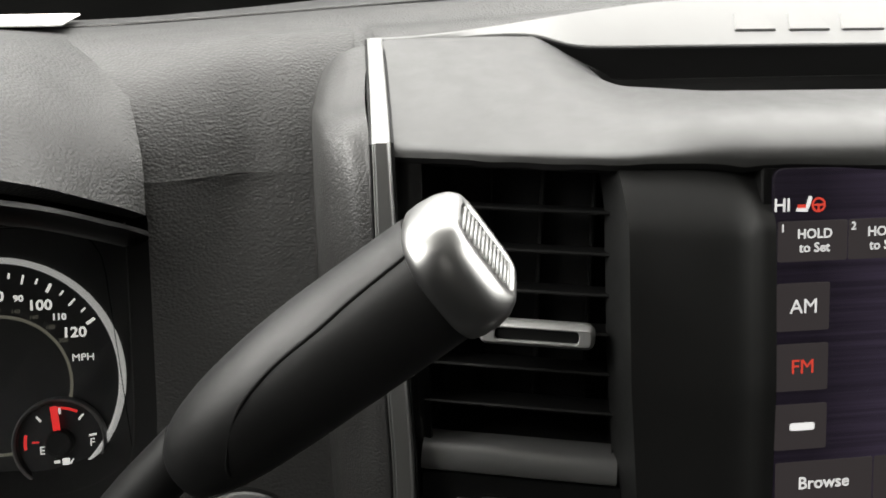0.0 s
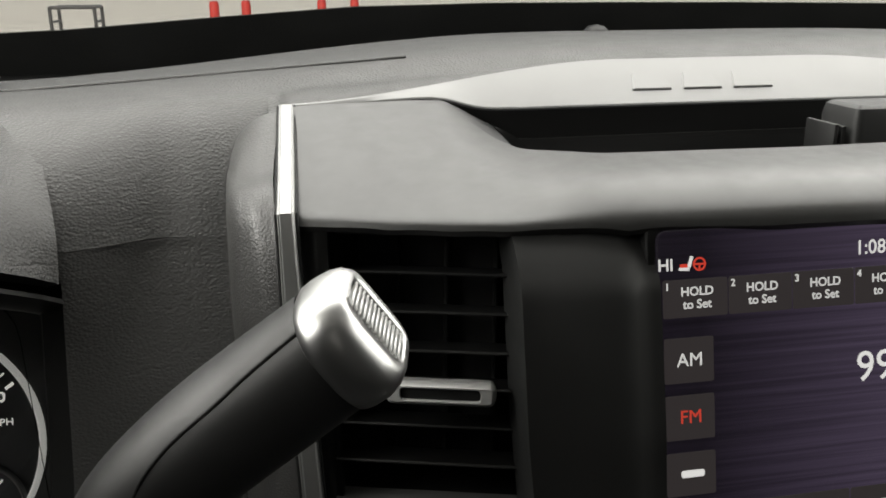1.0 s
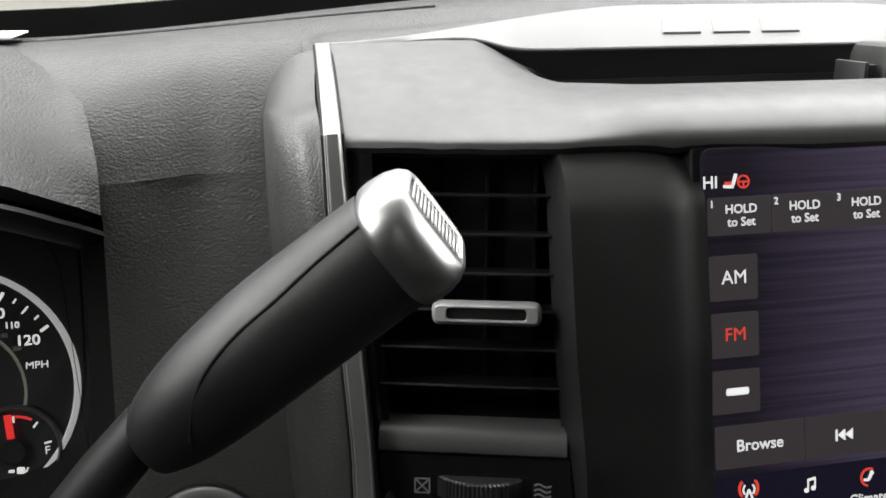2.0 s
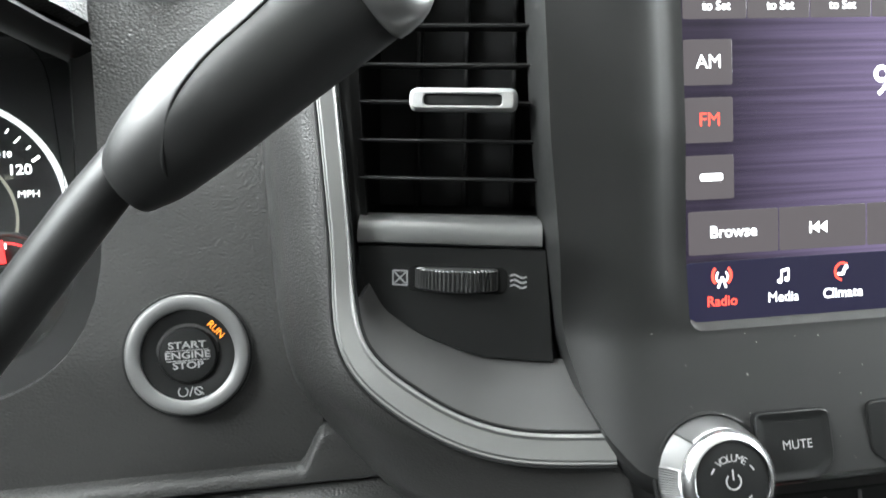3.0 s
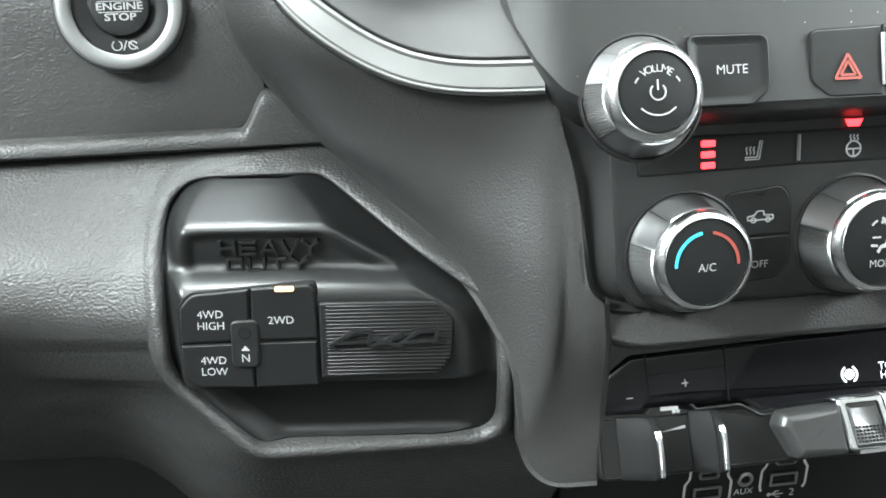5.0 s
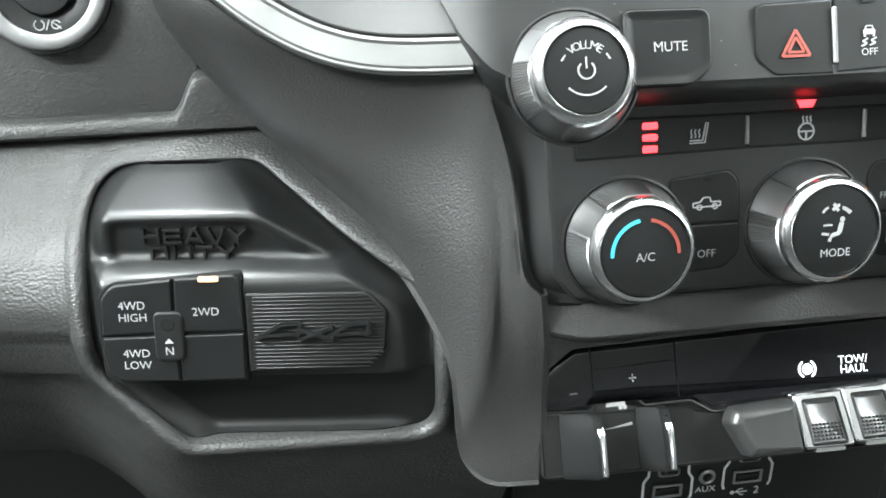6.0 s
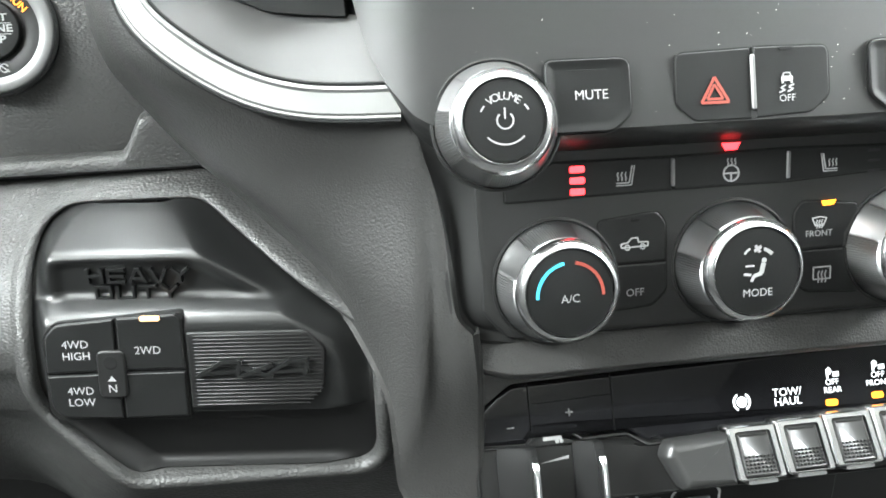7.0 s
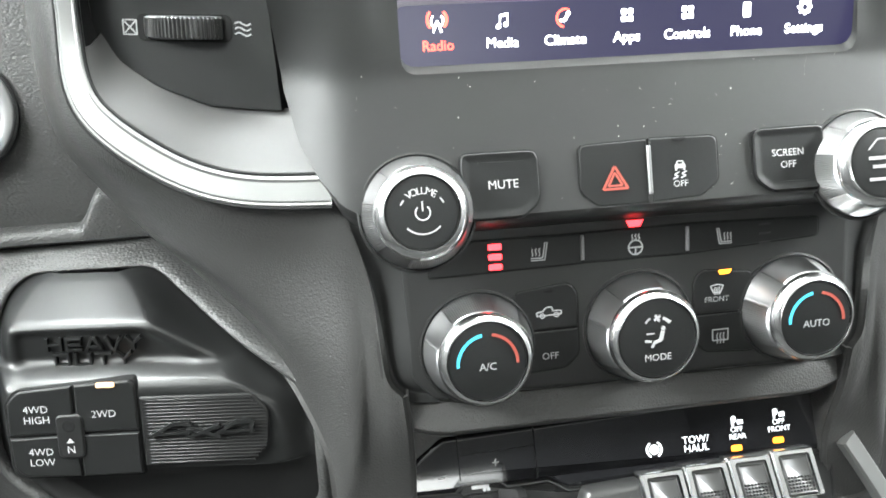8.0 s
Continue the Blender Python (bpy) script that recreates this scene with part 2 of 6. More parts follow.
SILVER = material("satin_silver", (0.14, 0.14, 0.139), 0.42, 0.45, spots=0.03, rough_var=0.03, rough_scale=25)
CHROME = material("chrome", (0.64, 0.64, 0.64), 0.22, 1.0, spots=0.02, rough_var=0.02, rough_scale=40)
TAB = material("bright_satin_silver", (0.42, 0.42, 0.415), 0.34, 0.5, spots=0.02, rough_var=0.03)
BRUSHED = material("brushed_metal", (0.34, 0.34, 0.336), 0.34, 1.0, spots=0.02, rough_var=0.03, rough_scale=300)
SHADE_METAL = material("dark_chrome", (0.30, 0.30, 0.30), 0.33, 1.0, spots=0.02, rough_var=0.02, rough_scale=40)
STRIP_METAL = material("satin_strip", (0.26, 0.26, 0.257), 0.41, 0.9, spots=0.03, rough_var=0.04, rough_scale=60)
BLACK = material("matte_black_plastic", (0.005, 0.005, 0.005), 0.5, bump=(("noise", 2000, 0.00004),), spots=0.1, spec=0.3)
COWL = material("dull_dark_plastic", (0.022, 0.0225, 0.022), 0.55, bump=(("noise", 400, 0.0003),), spots=0.25, tint_scale=14)
BAR = material("satin_grey_metallic", (0.11, 0.11, 0.109), 0.36, 0.35, spots=0.05, rough_var=0.04)
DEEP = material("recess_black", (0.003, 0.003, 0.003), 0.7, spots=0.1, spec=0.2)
KEY = material("button_black", (0.006, 0.0062, 0.0062), 0.46, spec=0.22, bump=(("noise", 3000, 0.00003),), spots=0.08, rough_var=0.06)
MOULD = material("satin_moulded_black", (0.006, 0.0062, 0.0062), 0.36, bump=(("noise", 2600, 0.00003),), spots=0.08, rough_var=0.04)
PIANO = material("gloss_black", (0.006, 0.006, 0.007), 0.04, coat=0.3, spots=0.1, rough_var=0.02, rough_scale=120)
GRIP = material("rubbery_black_grip", (0.008, 0.008, 0.008), 0.48, bump=(("noise", 2500, 0.00005),), spots=0.08, rough_var=0.06, spec=0.35)
WHITE = material("white_print", (0.27, 0.27, 0.27), 0.5, spots=0.04)
FRESH_WHITE = material("bright_white_print", (0.7, 0.7, 0.7), 0.5, spots=0.04)
TOGGLE = material("smooth_grey_plastic", (0.026, 0.026, 0.0256), 0.36, spots=0.06, rough_var=0.04)
GREYPRINT = material("grey_print", (0.2, 0.2, 0.2), 0.5, spots=0.04)
REDPRINT = material("orange_red_print", (0.20, 0.036, 0.024), 0.5, spots=0.04)
BLUEPRINT = material("light_blue_print", (0.06, 0.45, 0.65), 0.5, spots=0.04)
DIAL = material("dial_black", (0.008, 0.008, 0.009), 0.4, spots=0.1)
WHEEL = material("dark_grey_ribbed_plastic", (0.05, 0.05, 0.05), 0.28, 0.4, spots=0.08)
DUST = material("pale_dust", (0.4, 0.4, 0.38), 0.8, spots=0.1)
RUBBER = material("black_rubber", (0.015, 0.015, 0.015), 0.65, bump=(("noise", 900, 0.0002),), spots=0.1)
HEADLINER = material("grey_fabric", (0.55, 0.545, 0.53), 0.9, bump=(("noise", 1500, 0.0003),), spots=0.06)
CABIN = material("dark_trim", (0.05, 0.05, 0.05), 0.6, bump=(("noise", 800, 0.0002),), spots=0.1)
CARD = material("white_card", (0.8, 0.8, 0.78), 0.5, spots=0.03)
GREEN = material("green_edge", (0.06, 0.3, 0.03), 0.4, spots=0.1)

LED_RED = glow("red_light", (1.0, 0.022, 0.03), 2.4)
LED_AMBER = glow("amber_light", (1.0, 0.27, 0.01), 1.7)
LED_WARM = glow("warm_light", (1.0, 0.54, 0.25), 0.95)
LED_WHITE = glow("white_light", (0.95, 0.97, 1.0), 0.9)
INK_WHITE = glow("lit_white", (0.93, 0.93, 0.95), 2.2)
INK_RED = glow("lit_red", (1.0, 0.07, 0.04), 1.7)
GAUGE_WHITE = glow("gauge_white", (0.9, 0.9, 0.88), 2.0)
GAUGE_RING = glow("gauge_ring_light", (0.9, 0.91, 0.9), 0.75, (0.3, 0.3, 0.3))
GAUGE_DIM = glow("gauge_dim", (0.6, 0.58, 0.46), 0.35)
GAUGE_RED = glow("gauge_red", (1.0, 0.03, 0.03), 1.6)
TILE = glow("screen_tile", (0.26, 0.22, 0.235), 0.31, (0.004, 0.004, 0.004))
NAVBAR = glow("screen_bar", (0.085, 0.075, 0.22), 0.13, (0.004, 0.004, 0.004))


def screen_picture():
    m = glow("screen_picture", (0.105, 0.08, 0.14), 0.12, (0.003, 0.003, 0.003))
    n, l = m.node_tree.nodes, m.node_tree.links
    b = n["Principled BSDF"]
    b.inputs["Roughness"].default_value = 0.2
    co = n.new("ShaderNodeTexCoord")
    mp = n.new("ShaderNodeMapping")
    mp.inputs["Scale"].default_value = (6, 420, 1)
    l.new(co.outputs["Object"], mp.inputs["Vector"])
    t = n.new("ShaderNodeTexNoise")
    t.inputs["Scale"].default_value, t.inputs["Detail"].default_value = 1.5, 5
    l.new(mp.outputs["Vector"], t.inputs["Vector"])
    r = n.new("ShaderNodeMapRange")
    r.inputs["From Min"].default_value, r.inputs["From Max"].default_value = 0.35, 0.65
    r.inputs["To Min"].default_value, r.inputs["To Max"].default_value = 0.7, 1.15
    l.new(t.outputs["Fac"], r.inputs["Value"])
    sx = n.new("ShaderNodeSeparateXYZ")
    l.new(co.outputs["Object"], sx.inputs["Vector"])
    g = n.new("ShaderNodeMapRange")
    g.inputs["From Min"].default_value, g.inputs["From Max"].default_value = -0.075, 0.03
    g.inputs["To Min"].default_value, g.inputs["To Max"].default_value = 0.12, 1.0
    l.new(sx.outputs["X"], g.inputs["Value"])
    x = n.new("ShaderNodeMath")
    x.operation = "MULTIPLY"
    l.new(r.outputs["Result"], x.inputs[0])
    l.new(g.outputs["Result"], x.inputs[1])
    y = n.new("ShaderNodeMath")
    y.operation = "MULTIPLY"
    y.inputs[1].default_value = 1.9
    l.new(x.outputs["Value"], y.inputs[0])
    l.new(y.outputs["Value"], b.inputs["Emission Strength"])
    return m


SCREEN = screen_picture()


def glass(name, rough=0.0, tint=(1, 1, 1)):
    m = bpy.data.materials.new(name)
    m.use_nodes = True
    b = m.node_tree.nodes["Principled BSDF"]
    b.inputs["Base Color"].default_value = (*tint, 1)
    b.inputs["Roughness"].default_value = rough
    b.inputs["Transmission Weight"].default_value = 1
    b.inputs["IOR"].default_value = 1.45
    return m


GLASS = glass("clear_glass")


# ---------------------------------------------------------------- the cab round the seat, and outdoors
XC = 0.2495          # middle of the dash
LEFT, RIGHT, REAR = -0.56, 1.06, -1.5
FLOOR, SILL, HEAD, ROOF = 0.30, 1.06, 1.44, 1.5
GROUND = -0.55


def boxes(*rows):
    """Boxes from their two corners, as one mesh."""
    return join(*[moved(block(b[0] - a[0], b[1] - a[1], b[2] - a[2], 0), Matrix.Translation([(p + q) / 2 for p, q in zip(a, b)])) for a, b in rows])


def side_wall(name, x0, x1):
    bm = boxes(((x0, REAR, FLOOR), (x1, 1.0, SILL)), ((x0, -0.16, HEAD), (x1, 0.36, ROOF)), ((x0, 0.62, SILL), (x1, 0.70, 1.27)), ((x0, REAR, SILL), (x1, -0.16, ROOF)))
    return tagged(part(name, bm, CABIN, None), "dark trimmed cab side with window openings", "wall", kind="structure")


side_wall("wall_left", LEFT - 0.05, LEFT)
side_wall("wall_right", RIGHT, RIGHT + 0.05)
tagged(part("wall_rear", boxes(((LEFT, REAR - 0.05, FLOOR), (RIGHT, REAR, 1.20)), ((LEFT, REAR - 0.05, 1.40), (RIGHT, REAR, ROOF)), ((LEFT, REAR - 0.05, 1.20), (-0.05, REAR, 1.40)), ((0.55, REAR - 0.05, 1.20), (RIGHT, REAR, 1.40))), CABIN, None), "dark trimmed cab rear wall with a window opening", "wall", kind="structure")
tagged(part("wall_front", boxes(((LEFT, 0.98, FLOOR), (RIGHT, 1.03, 1.04))), CABIN, None), "dark bulkhead under the windshield", "wall", kind="structure")
tagged(part("floor", boxes(((LEFT - 0.05, REAR - 0.05, FLOOR - 0.05), (RIGHT + 0.05, 1.03, FLOOR))), RUBBER, None), "black rubber cab floor", "floor", kind="structure")
tagged(part("ceiling", boxes(((LEFT - 0.05, REAR - 0.05, ROOF), (RIGHT + 0.05, 0.34, ROOF + 0.04))), HEADLINER, None), "light grey fabric headliner", "ceiling", kind="structure")


def windshield():
    """A raked, slightly bowed pane with a black printed band along its foot."""
    top = thing("windshield", Matrix.Identity(4), "clear raked windshield with a black band along its foot", "windshield", kind="structure")
    rows, band = [], []
    for k in range(13):
        x = LEFT + (RIGHT - LEFT) * k / 12
        bow = 0.07 * (1 - ((x - XC) / 0.81) ** 2)
        a, b = Vector((x, 0.93 + bow, 1.045 + 0.015 * bow / 0.07)), Vector((x, 0.33 + 0.4 * bow, 1.5))
        rows.append([a.lerp(b, j / 8) for j in range(9)])
        high = 0.125 + 0.045 * smooth01(-0.25, 0.2, x)
        band.append([a.lerp(b, high * j / 3) + Vector((0, -0.005, -0.005)) for j in range(4)])
    pane = part("pane", shell(rows, 0.004), GLASS, top, sharp=60)
    pane.visible_shadow = False
    part("printed_band", shell(band, 0.001), COWL, top, "black printed band")


windshield()

GROUND_MAT = material("pale_dry_concrete", (0.72, 0.69, 0.62), 0.85, bump=(("noise", 3, 0.01),), spots=0.12, tint_scale=0.6)
CART = material("dull_steel", (0.12, 0.12, 0.12), 0.4, 0.6, spots=0.1)
RED = material("red_paint", (0.55, 0.04, 0.03), 0.4, spots=0.1)
_g = bmesh.new()
bmesh.ops.create_grid(_g, x_segments=24, y_segments=24, size=900)
tagged(part("ground", moved(_g, Matrix.Translation((0, 0, GROUND))), GROUND_MAT, None), "pale dry concrete lot outside", "ground", kind="structure")


def cart_rack(x, y, s=1.0):
    """A steel rack of upright hoops beside the lot."""
    top = thing("steel_rack", pose(x, y, GROUND), "dark steel hoop rack standing on the lot", "rack", group="racks on the lot")
    for k in range(2):
        hoop = [(-0.9 * s, k * 1.5, 0), (-0.9 * s, k * 1.5, 1.0 * s), (0.9 * s, k * 1.5, 1.0 * s), (0.9 * s, k * 1.5, 0)]
        part("hoop", join(*[tube([a, b], 0.07) for a, b in zip(hoop, hoop[1:])]), CART, top)
    for zz in (0.4, 1.0):
        for s2 in (-1, 1):
            part("rail", tube([(s2 * 0.9 * s, 0, zz * s), (s2 * 0.9 * s, 1.5, zz * s)], 0.05, hint=(0, 0, 1)), CART, top)
    return top


for _x, _y in ((-14.0, 34.0), (-7.5, 36.0)):
    cart_rack(_x, _y, 0.9)


def bollard(x, y, h):
    top = thing("bollard", pose(x, y, GROUND), "red painted bollard standing on the lot", "bollard", group="bollards on the lot")
    part("post", lathe([(0.22, 0), (0.22, h - 0.15), (0.18, h - 0.03), (0.05, h)], 20, None, True, True), RED, top)
    part("foot", lathe([(0.34, 0), (0.34, 0.05), (0.3, 0.07)], 20, None, True, True), CART, top)


for _x, _y in ((-2.6, 42.0), (-1.2, 43.0), (2.4, 44.0), (4.1, 45.0), (-7.0, 24.0)):
    bollard(_x, _y, 1.0)


# ---------------------------------------------------------------- dashboard shells
dash = thing("dashboard", Matrix.Identity(4), "dark grey grained truck dashboard with satin silver trim", "dashboard")


def resample(loop, n):
    """A closed loop with n points at even steps."""
    p = [Vector(q) for q in loop] + [Vector(loop[0])]
    run = np.concatenate([[0], np.cumsum([(b - a).length for a, b in zip(p, p[1:])])])
    s = np.linspace(0, run[-1], n, endpoint=False)
    return [(float(np.interp(t, run, [q.x for q in p])), float(np.interp(t, run, [q.y for q in p]))) for t in s]


def cast(c, p, poly):
    """Where the ray from c through p leaves a polygon."""
    d = (Vector(p) - Vector(c)).normalized()
    best = None
    for a, b in zip(poly, poly[1:] + poly[:1]):
        e = (b[0] - a[0], b[1] - a[1])
        det = d.x * e[1] - d.y * e[0]
        if abs(det) < 1e-12:
            continue
        k = ((a[0] - c[0]) * e[1] - (a[1] - c[1]) * e[0]) / det
        s = ((a[0] - c[0]) * d.y - (a[1] - c[1]) * d.x) / det
        if k > 0 and -1e-6 <= s <= 1 + 1e-6 and (best is None or k < best):
            best = k
    return (c[0] + d.x * best, c[1] + d.y * best)


def holed(hole, poly, centre, place, steps, before=(), after=(), n=160):
    """A panel round an opening. place(x, v, t) gives the point; before and after: extra rims as functions of the end points."""
    lo = resample(hole, n)
    hi = [cast(centre, p, poly) for p in lo]
    loops = [[f(*p) for p in lo] for f in before]
    for t in steps:
        loops.append([place(a[0] + (b[0] - a[0]) * t, a[1] + (b[1] - a[1]) * t, t) for a, b in zip(lo, hi)])
    loops += [[f(*p) for p in hi] for f in after]
    return skin(loops)


STEPS = (0, 0.02, 0.05, 0.1, 0.16, 0.24, 0.33, 0.43, 0.54, 0.66, 0.78, 0.9, 1.0)

# the upright panel in front of the driver, round the instrument opening
S1Z = (0.80, 0.845, 0.867, 0.903, 0.965, 1.034, 1.046)
S1Y = (0.305, 0.3085, 0.3115, 0.3165, 0.335, 0.356, 0.3597)
GAUGE_HOLE = rounded([(-0.42, 0.886, 0.04), (-0.055, 0.886, 0.072), (-0.055, 1.04, 0.006), (-0.42, 1.04, 0.006)], 0.01, 8)


def roll(x, z):
    """How far the panel's upper part rolls back between the hood and the centre pod."""
    return smooth01(-0.055, -0.02, x) * curve1((0.965, 0.985, 1.0, 1.02, 1.034, 1.046, 1.06, 1.072, 1.0825, 1.0895), (0, 0.0026, 0.0056, 0.0100, 0.0127, 0.0145, 0.0165, 0.019, 0.020, 0.016), z)


def s1(x, z, t=0):
    return Vector((x, curve1(S1Z, S1Y, z) + roll(x, z), z))


def gauge_y(z):
    return 0.398 + 0.34 * (z - 0.966)


_in = inset(resample(GAUGE_HOLE, 160), 0.024)
_bm = holed(GAUGE_HOLE, [(LEFT, 0.80), (0.03, 0.80), (0.03, 1.046), (LEFT, 1.046)], (-0.24, 0.965), s1, STEPS,
            before=(lambda x, z: Vector((x, curve1(S1Z, S1Y, z) + 0.006, z)),))
part("driver_panel", _bm, LEATHER, dash, "dark grained vinyl panel")
_lo = resample(GAUGE_HOLE, 160)
# tunnel round the gauges; its shade is put into the near-black colour
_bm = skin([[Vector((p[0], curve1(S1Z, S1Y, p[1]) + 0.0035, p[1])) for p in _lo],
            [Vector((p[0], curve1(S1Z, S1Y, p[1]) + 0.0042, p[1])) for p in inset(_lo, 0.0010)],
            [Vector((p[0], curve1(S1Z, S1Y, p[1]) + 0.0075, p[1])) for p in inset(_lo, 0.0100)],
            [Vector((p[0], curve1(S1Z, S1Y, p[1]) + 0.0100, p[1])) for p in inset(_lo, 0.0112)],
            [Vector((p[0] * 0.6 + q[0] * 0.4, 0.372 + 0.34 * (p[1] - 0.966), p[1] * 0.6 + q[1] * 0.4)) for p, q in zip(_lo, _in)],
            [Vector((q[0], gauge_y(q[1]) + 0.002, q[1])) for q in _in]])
part("gauge_tunnel", _bm, DEEP, dash, "plastic surround, coloured near black as if shaded")

# padded hood over the instruments
_rows = [[(-0.0545, 0.351, 1.036), (-0.056, 0.362, 1.056), (-0.064, 0.386, 1.079), (-0.078, 0.42, 1.0905)],
         [(-0.066, 0.338, 1.045), (-0.072, 0.358, 1.071), (-0.086, 0.40, 1.091), (-0.104, 0.45, 1.0965)],
         [(-0.092, 0.303, 1.064), (-0.103, 0.335, 1.089), (-0.12, 0.39, 1.101), (-0.14, 0.46, 1.0985)],
         [(-0.15, 0.27, 1.078), (-0.16, 0.31, 1.102), (-0.175, 0.38, 1.110), (-0.2, 0.47, 1.0985)],
         [(-0.27, 0.25, 1.086), (-0.27, 0.30, 1.109), (-0.27, 0.38, 1.114), (-0.27, 0.47, 1.0985)],
         [(-0.42, 0.28, 1.066), (-0.42, 0.32, 1.090), (-0.42, 0.39, 1.100), (-0.42, 0.47, 1.0985)]]
part("gauge_hood", sheet(_rows, 16, 30, 0.007), LEATHER, dash, "padded grained hood")
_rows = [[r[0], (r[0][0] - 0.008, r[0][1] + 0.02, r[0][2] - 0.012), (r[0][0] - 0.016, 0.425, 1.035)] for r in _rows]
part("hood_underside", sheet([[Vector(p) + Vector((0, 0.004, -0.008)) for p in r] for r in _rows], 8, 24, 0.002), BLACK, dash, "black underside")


# rolled top of the dash
def crown(x):
    return 0.024 * smooth01(-0.16, 0.2, x) * (1 - smooth01(0.35, 0.9, x))


def pad_rear(x):
    c = crown(x)
    return [(x, 0.425, 1.0930 + 0.6 * c), (x, 0.45, 1.0942 + 0.92 * c), (x, 0.49, 1.0952 + c), (x, 0.53, 1.0955 + c), (x, 0.556, 1.094 + c), (x, 0.568, 1.086 + c), (x, 0.572, 1.072 + c)]


def pad_front(x):
    """The rolled edge from the upright panel up to the flat of the dash."""
    a, e = Vector((x, 0.3597 + roll(x, 1.046), 1.046)), Vector(pad_rear(x)[0])
    c = Vector((x, a.y + 0.43 * (e.z - 1.046), e.z - 0.007))
    return [a * (1 - t) ** 2 + c * 2 * t * (1 - t) + e * t * t for t in (0, 0.17, 0.34, 0.5, 0.66, 0.83)]


part("driver_pad", sheet([pad_front(x) + pad_rear(x) for x in (LEFT, -0.4, -0.25, -0.16, -0.1, -0.06, -0.04, -0.02, 0.0, 0.02, 0.036)], 60, 72, 0.004), LEATHER, dash, "grained vinyl dash top")


def band_s(x):
    return smooth01(0.03, 0.2, x if x < XC else 2 * XC - x)


def band_top(x):
    s = band_s(x)
    return Vector((x, 0.3905 + 0.0235 * s, 1.0985 + 0.0143 * s))


_rows = []
for _x in (0.03, 0.034, 0.04, 0.05, 0.07, 0.1, 0.15, 0.2, XC, 0.3, 0.35, 0.4, 0.44, 0.47):
    _f = smooth01(0.029, 0.042, _x)
    _t = Vector((_x, 0.393, 1.0872)).lerp(band_top(_x), _f)
    _e = Vector(pad_rear(_x)[0])
    _rows.append([_t + Vector((0, 0.0005 + 0.001 * _f, -0.006 * _f - 0.001)), _t + Vector((0, 0.003, -0.0005)), _t.lerp(_e, 0.55) + Vector((0, 0, 0.0012))] + pad_rear(_x))
part("centre_pad", sheet(_rows, 40, 60, 0.004), LEATHER, dash, "grained vinyl dash top")
part("passenger_pad", sheet([[(x, 0.34, 0.98), (x, 0.36, 1.06), (x, 0.395, 1.0895)] + pad_rear(x) for x in (0.47, 0.55, 0.7, 0.9, RIGHT)], 24, 16, 0.004), LEATHER, dash, "grained vinyl pad")
part("defroster_ledge", boxes(((LEFT, 0.57, 1.05), (RIGHT, 0.98, 1.062))), SATIN, dash, "black ledge under the windshield")
part("sensor_dome", moved(lathe([(0.009, 0), (0.008, 0.003), (0.005, 0.006), (0.0, 0.007)], 20), pose(0.235, 0.54, 1.1165)), BLACK, dash, "small black sensor dome")

part("rear_crease", tube(catmull([(x, y, curve1((0.425, 0.45, 0.49, 0.53), [p[2] for p in pad_rear(x)[:4]], y) + 0.0006) for x, y in ((-0.42, 0.488), (-0.30, 0.492), (-0.13, 0.488), (-0.07, 0.481), (-0.024, 0.473), (0.023, 0.463), (0.067, 0.455), (0.10, 0.452))], 50), 0.0009, 8, (0, 0, 1)), LEATHER, dash, "raised crease")

# skin of the centre pod, from the silver strip outwards and down beside the controls
POD = [[(0.035, 0.390, 1.096), (0.026, 0.391, 1.0935), (0.018, 0.396, 1.087), (0.012, 0.410, 1.078)],
       [(0.0315, 0.3475, 1.0810), (0.023, 0.350, 1.0795), (0.015, 0.362, 1.0765), (0.011, 0.398, 1.0715)],
       [(0.0312, 0.3075, 1.069), (0.0215, 0.3130, 1.066), (0.013, 0.334, 1.063), (0.010, 0.388, 1.060)],
       [(0.035, 0.291, 0.999), (0.025, 0.297, 0.997), (0.014, 0.318, 0.995), (0.010, 0.357, 0.993)],
       [(0.037, 0.283, 0.964), (0.027, 0.289, 0.961), (0.016, 0.310, 0.957), (0.011, 0.340, 0.955)],
       [(0.038, 0.274, 0.935), (0.028, 0.281, 0.929), (0.017, 0.302, 0.922), (0.012, 0.332, 0.918)],
       [(0.042, 0.263, 0.915), (0.033, 0.270, 0.905), (0.022, 0.293, 0.896), (0.017, 0.322, 0.890)],
       [(0.054, 0.256, 0.905), (0.046, 0.262, 0.892), (0.035, 0.286, 0.878), (0.029, 0.315, 0.871)],
       [(0.075, 0.248, 0.892), (0.069, 0.257, 0.876), (0.057, 0.275, 0.856), (0.050, 0.305, 0.847)],
       [(0.095, 0.241, 0.887), (0.092, 0.2475, 0.866), (0.083, 0.257, 0.842), (0.073, 0.281, 0.831)],
       [(0.114, 0.236, 0.886), (0.113, 0.2385, 0.858), (0.107, 0.2385, 0.828), (0.100, 0.252, 0.812)]]
COLUMN = [[(0.132, 0.231, 0.886), (0.131, 0.2290, 0.857), (0.126, 0.2195, 0.815), (0.120, 0.2215, 0.783)],
          [(0.139, 0.228, 0.868), (0.138, 0.2225, 0.842), (0.134, 0.2105, 0.795), (0.1235, 0.2110, 0.760)],
          [(0.1435, 0.222, 0.848), (0.1415, 0.2140, 0.815), (0.1365, 0.2090, 0.772), (0.1250, 0.2065, 0.742)],
          [(0.146, 0.2125, 0.818), (0.1465, 0.2085, 0.795), (0.1445, 0.2085, 0.763), (0.1340, 0.2015, 0.733)],
          [(0.152, 0.2085, 0.8090), (0.1535, 0.2065, 0.790), (0.1542, 0.2080, 0.762), (0.1525, 0.2000, 0.732)]]
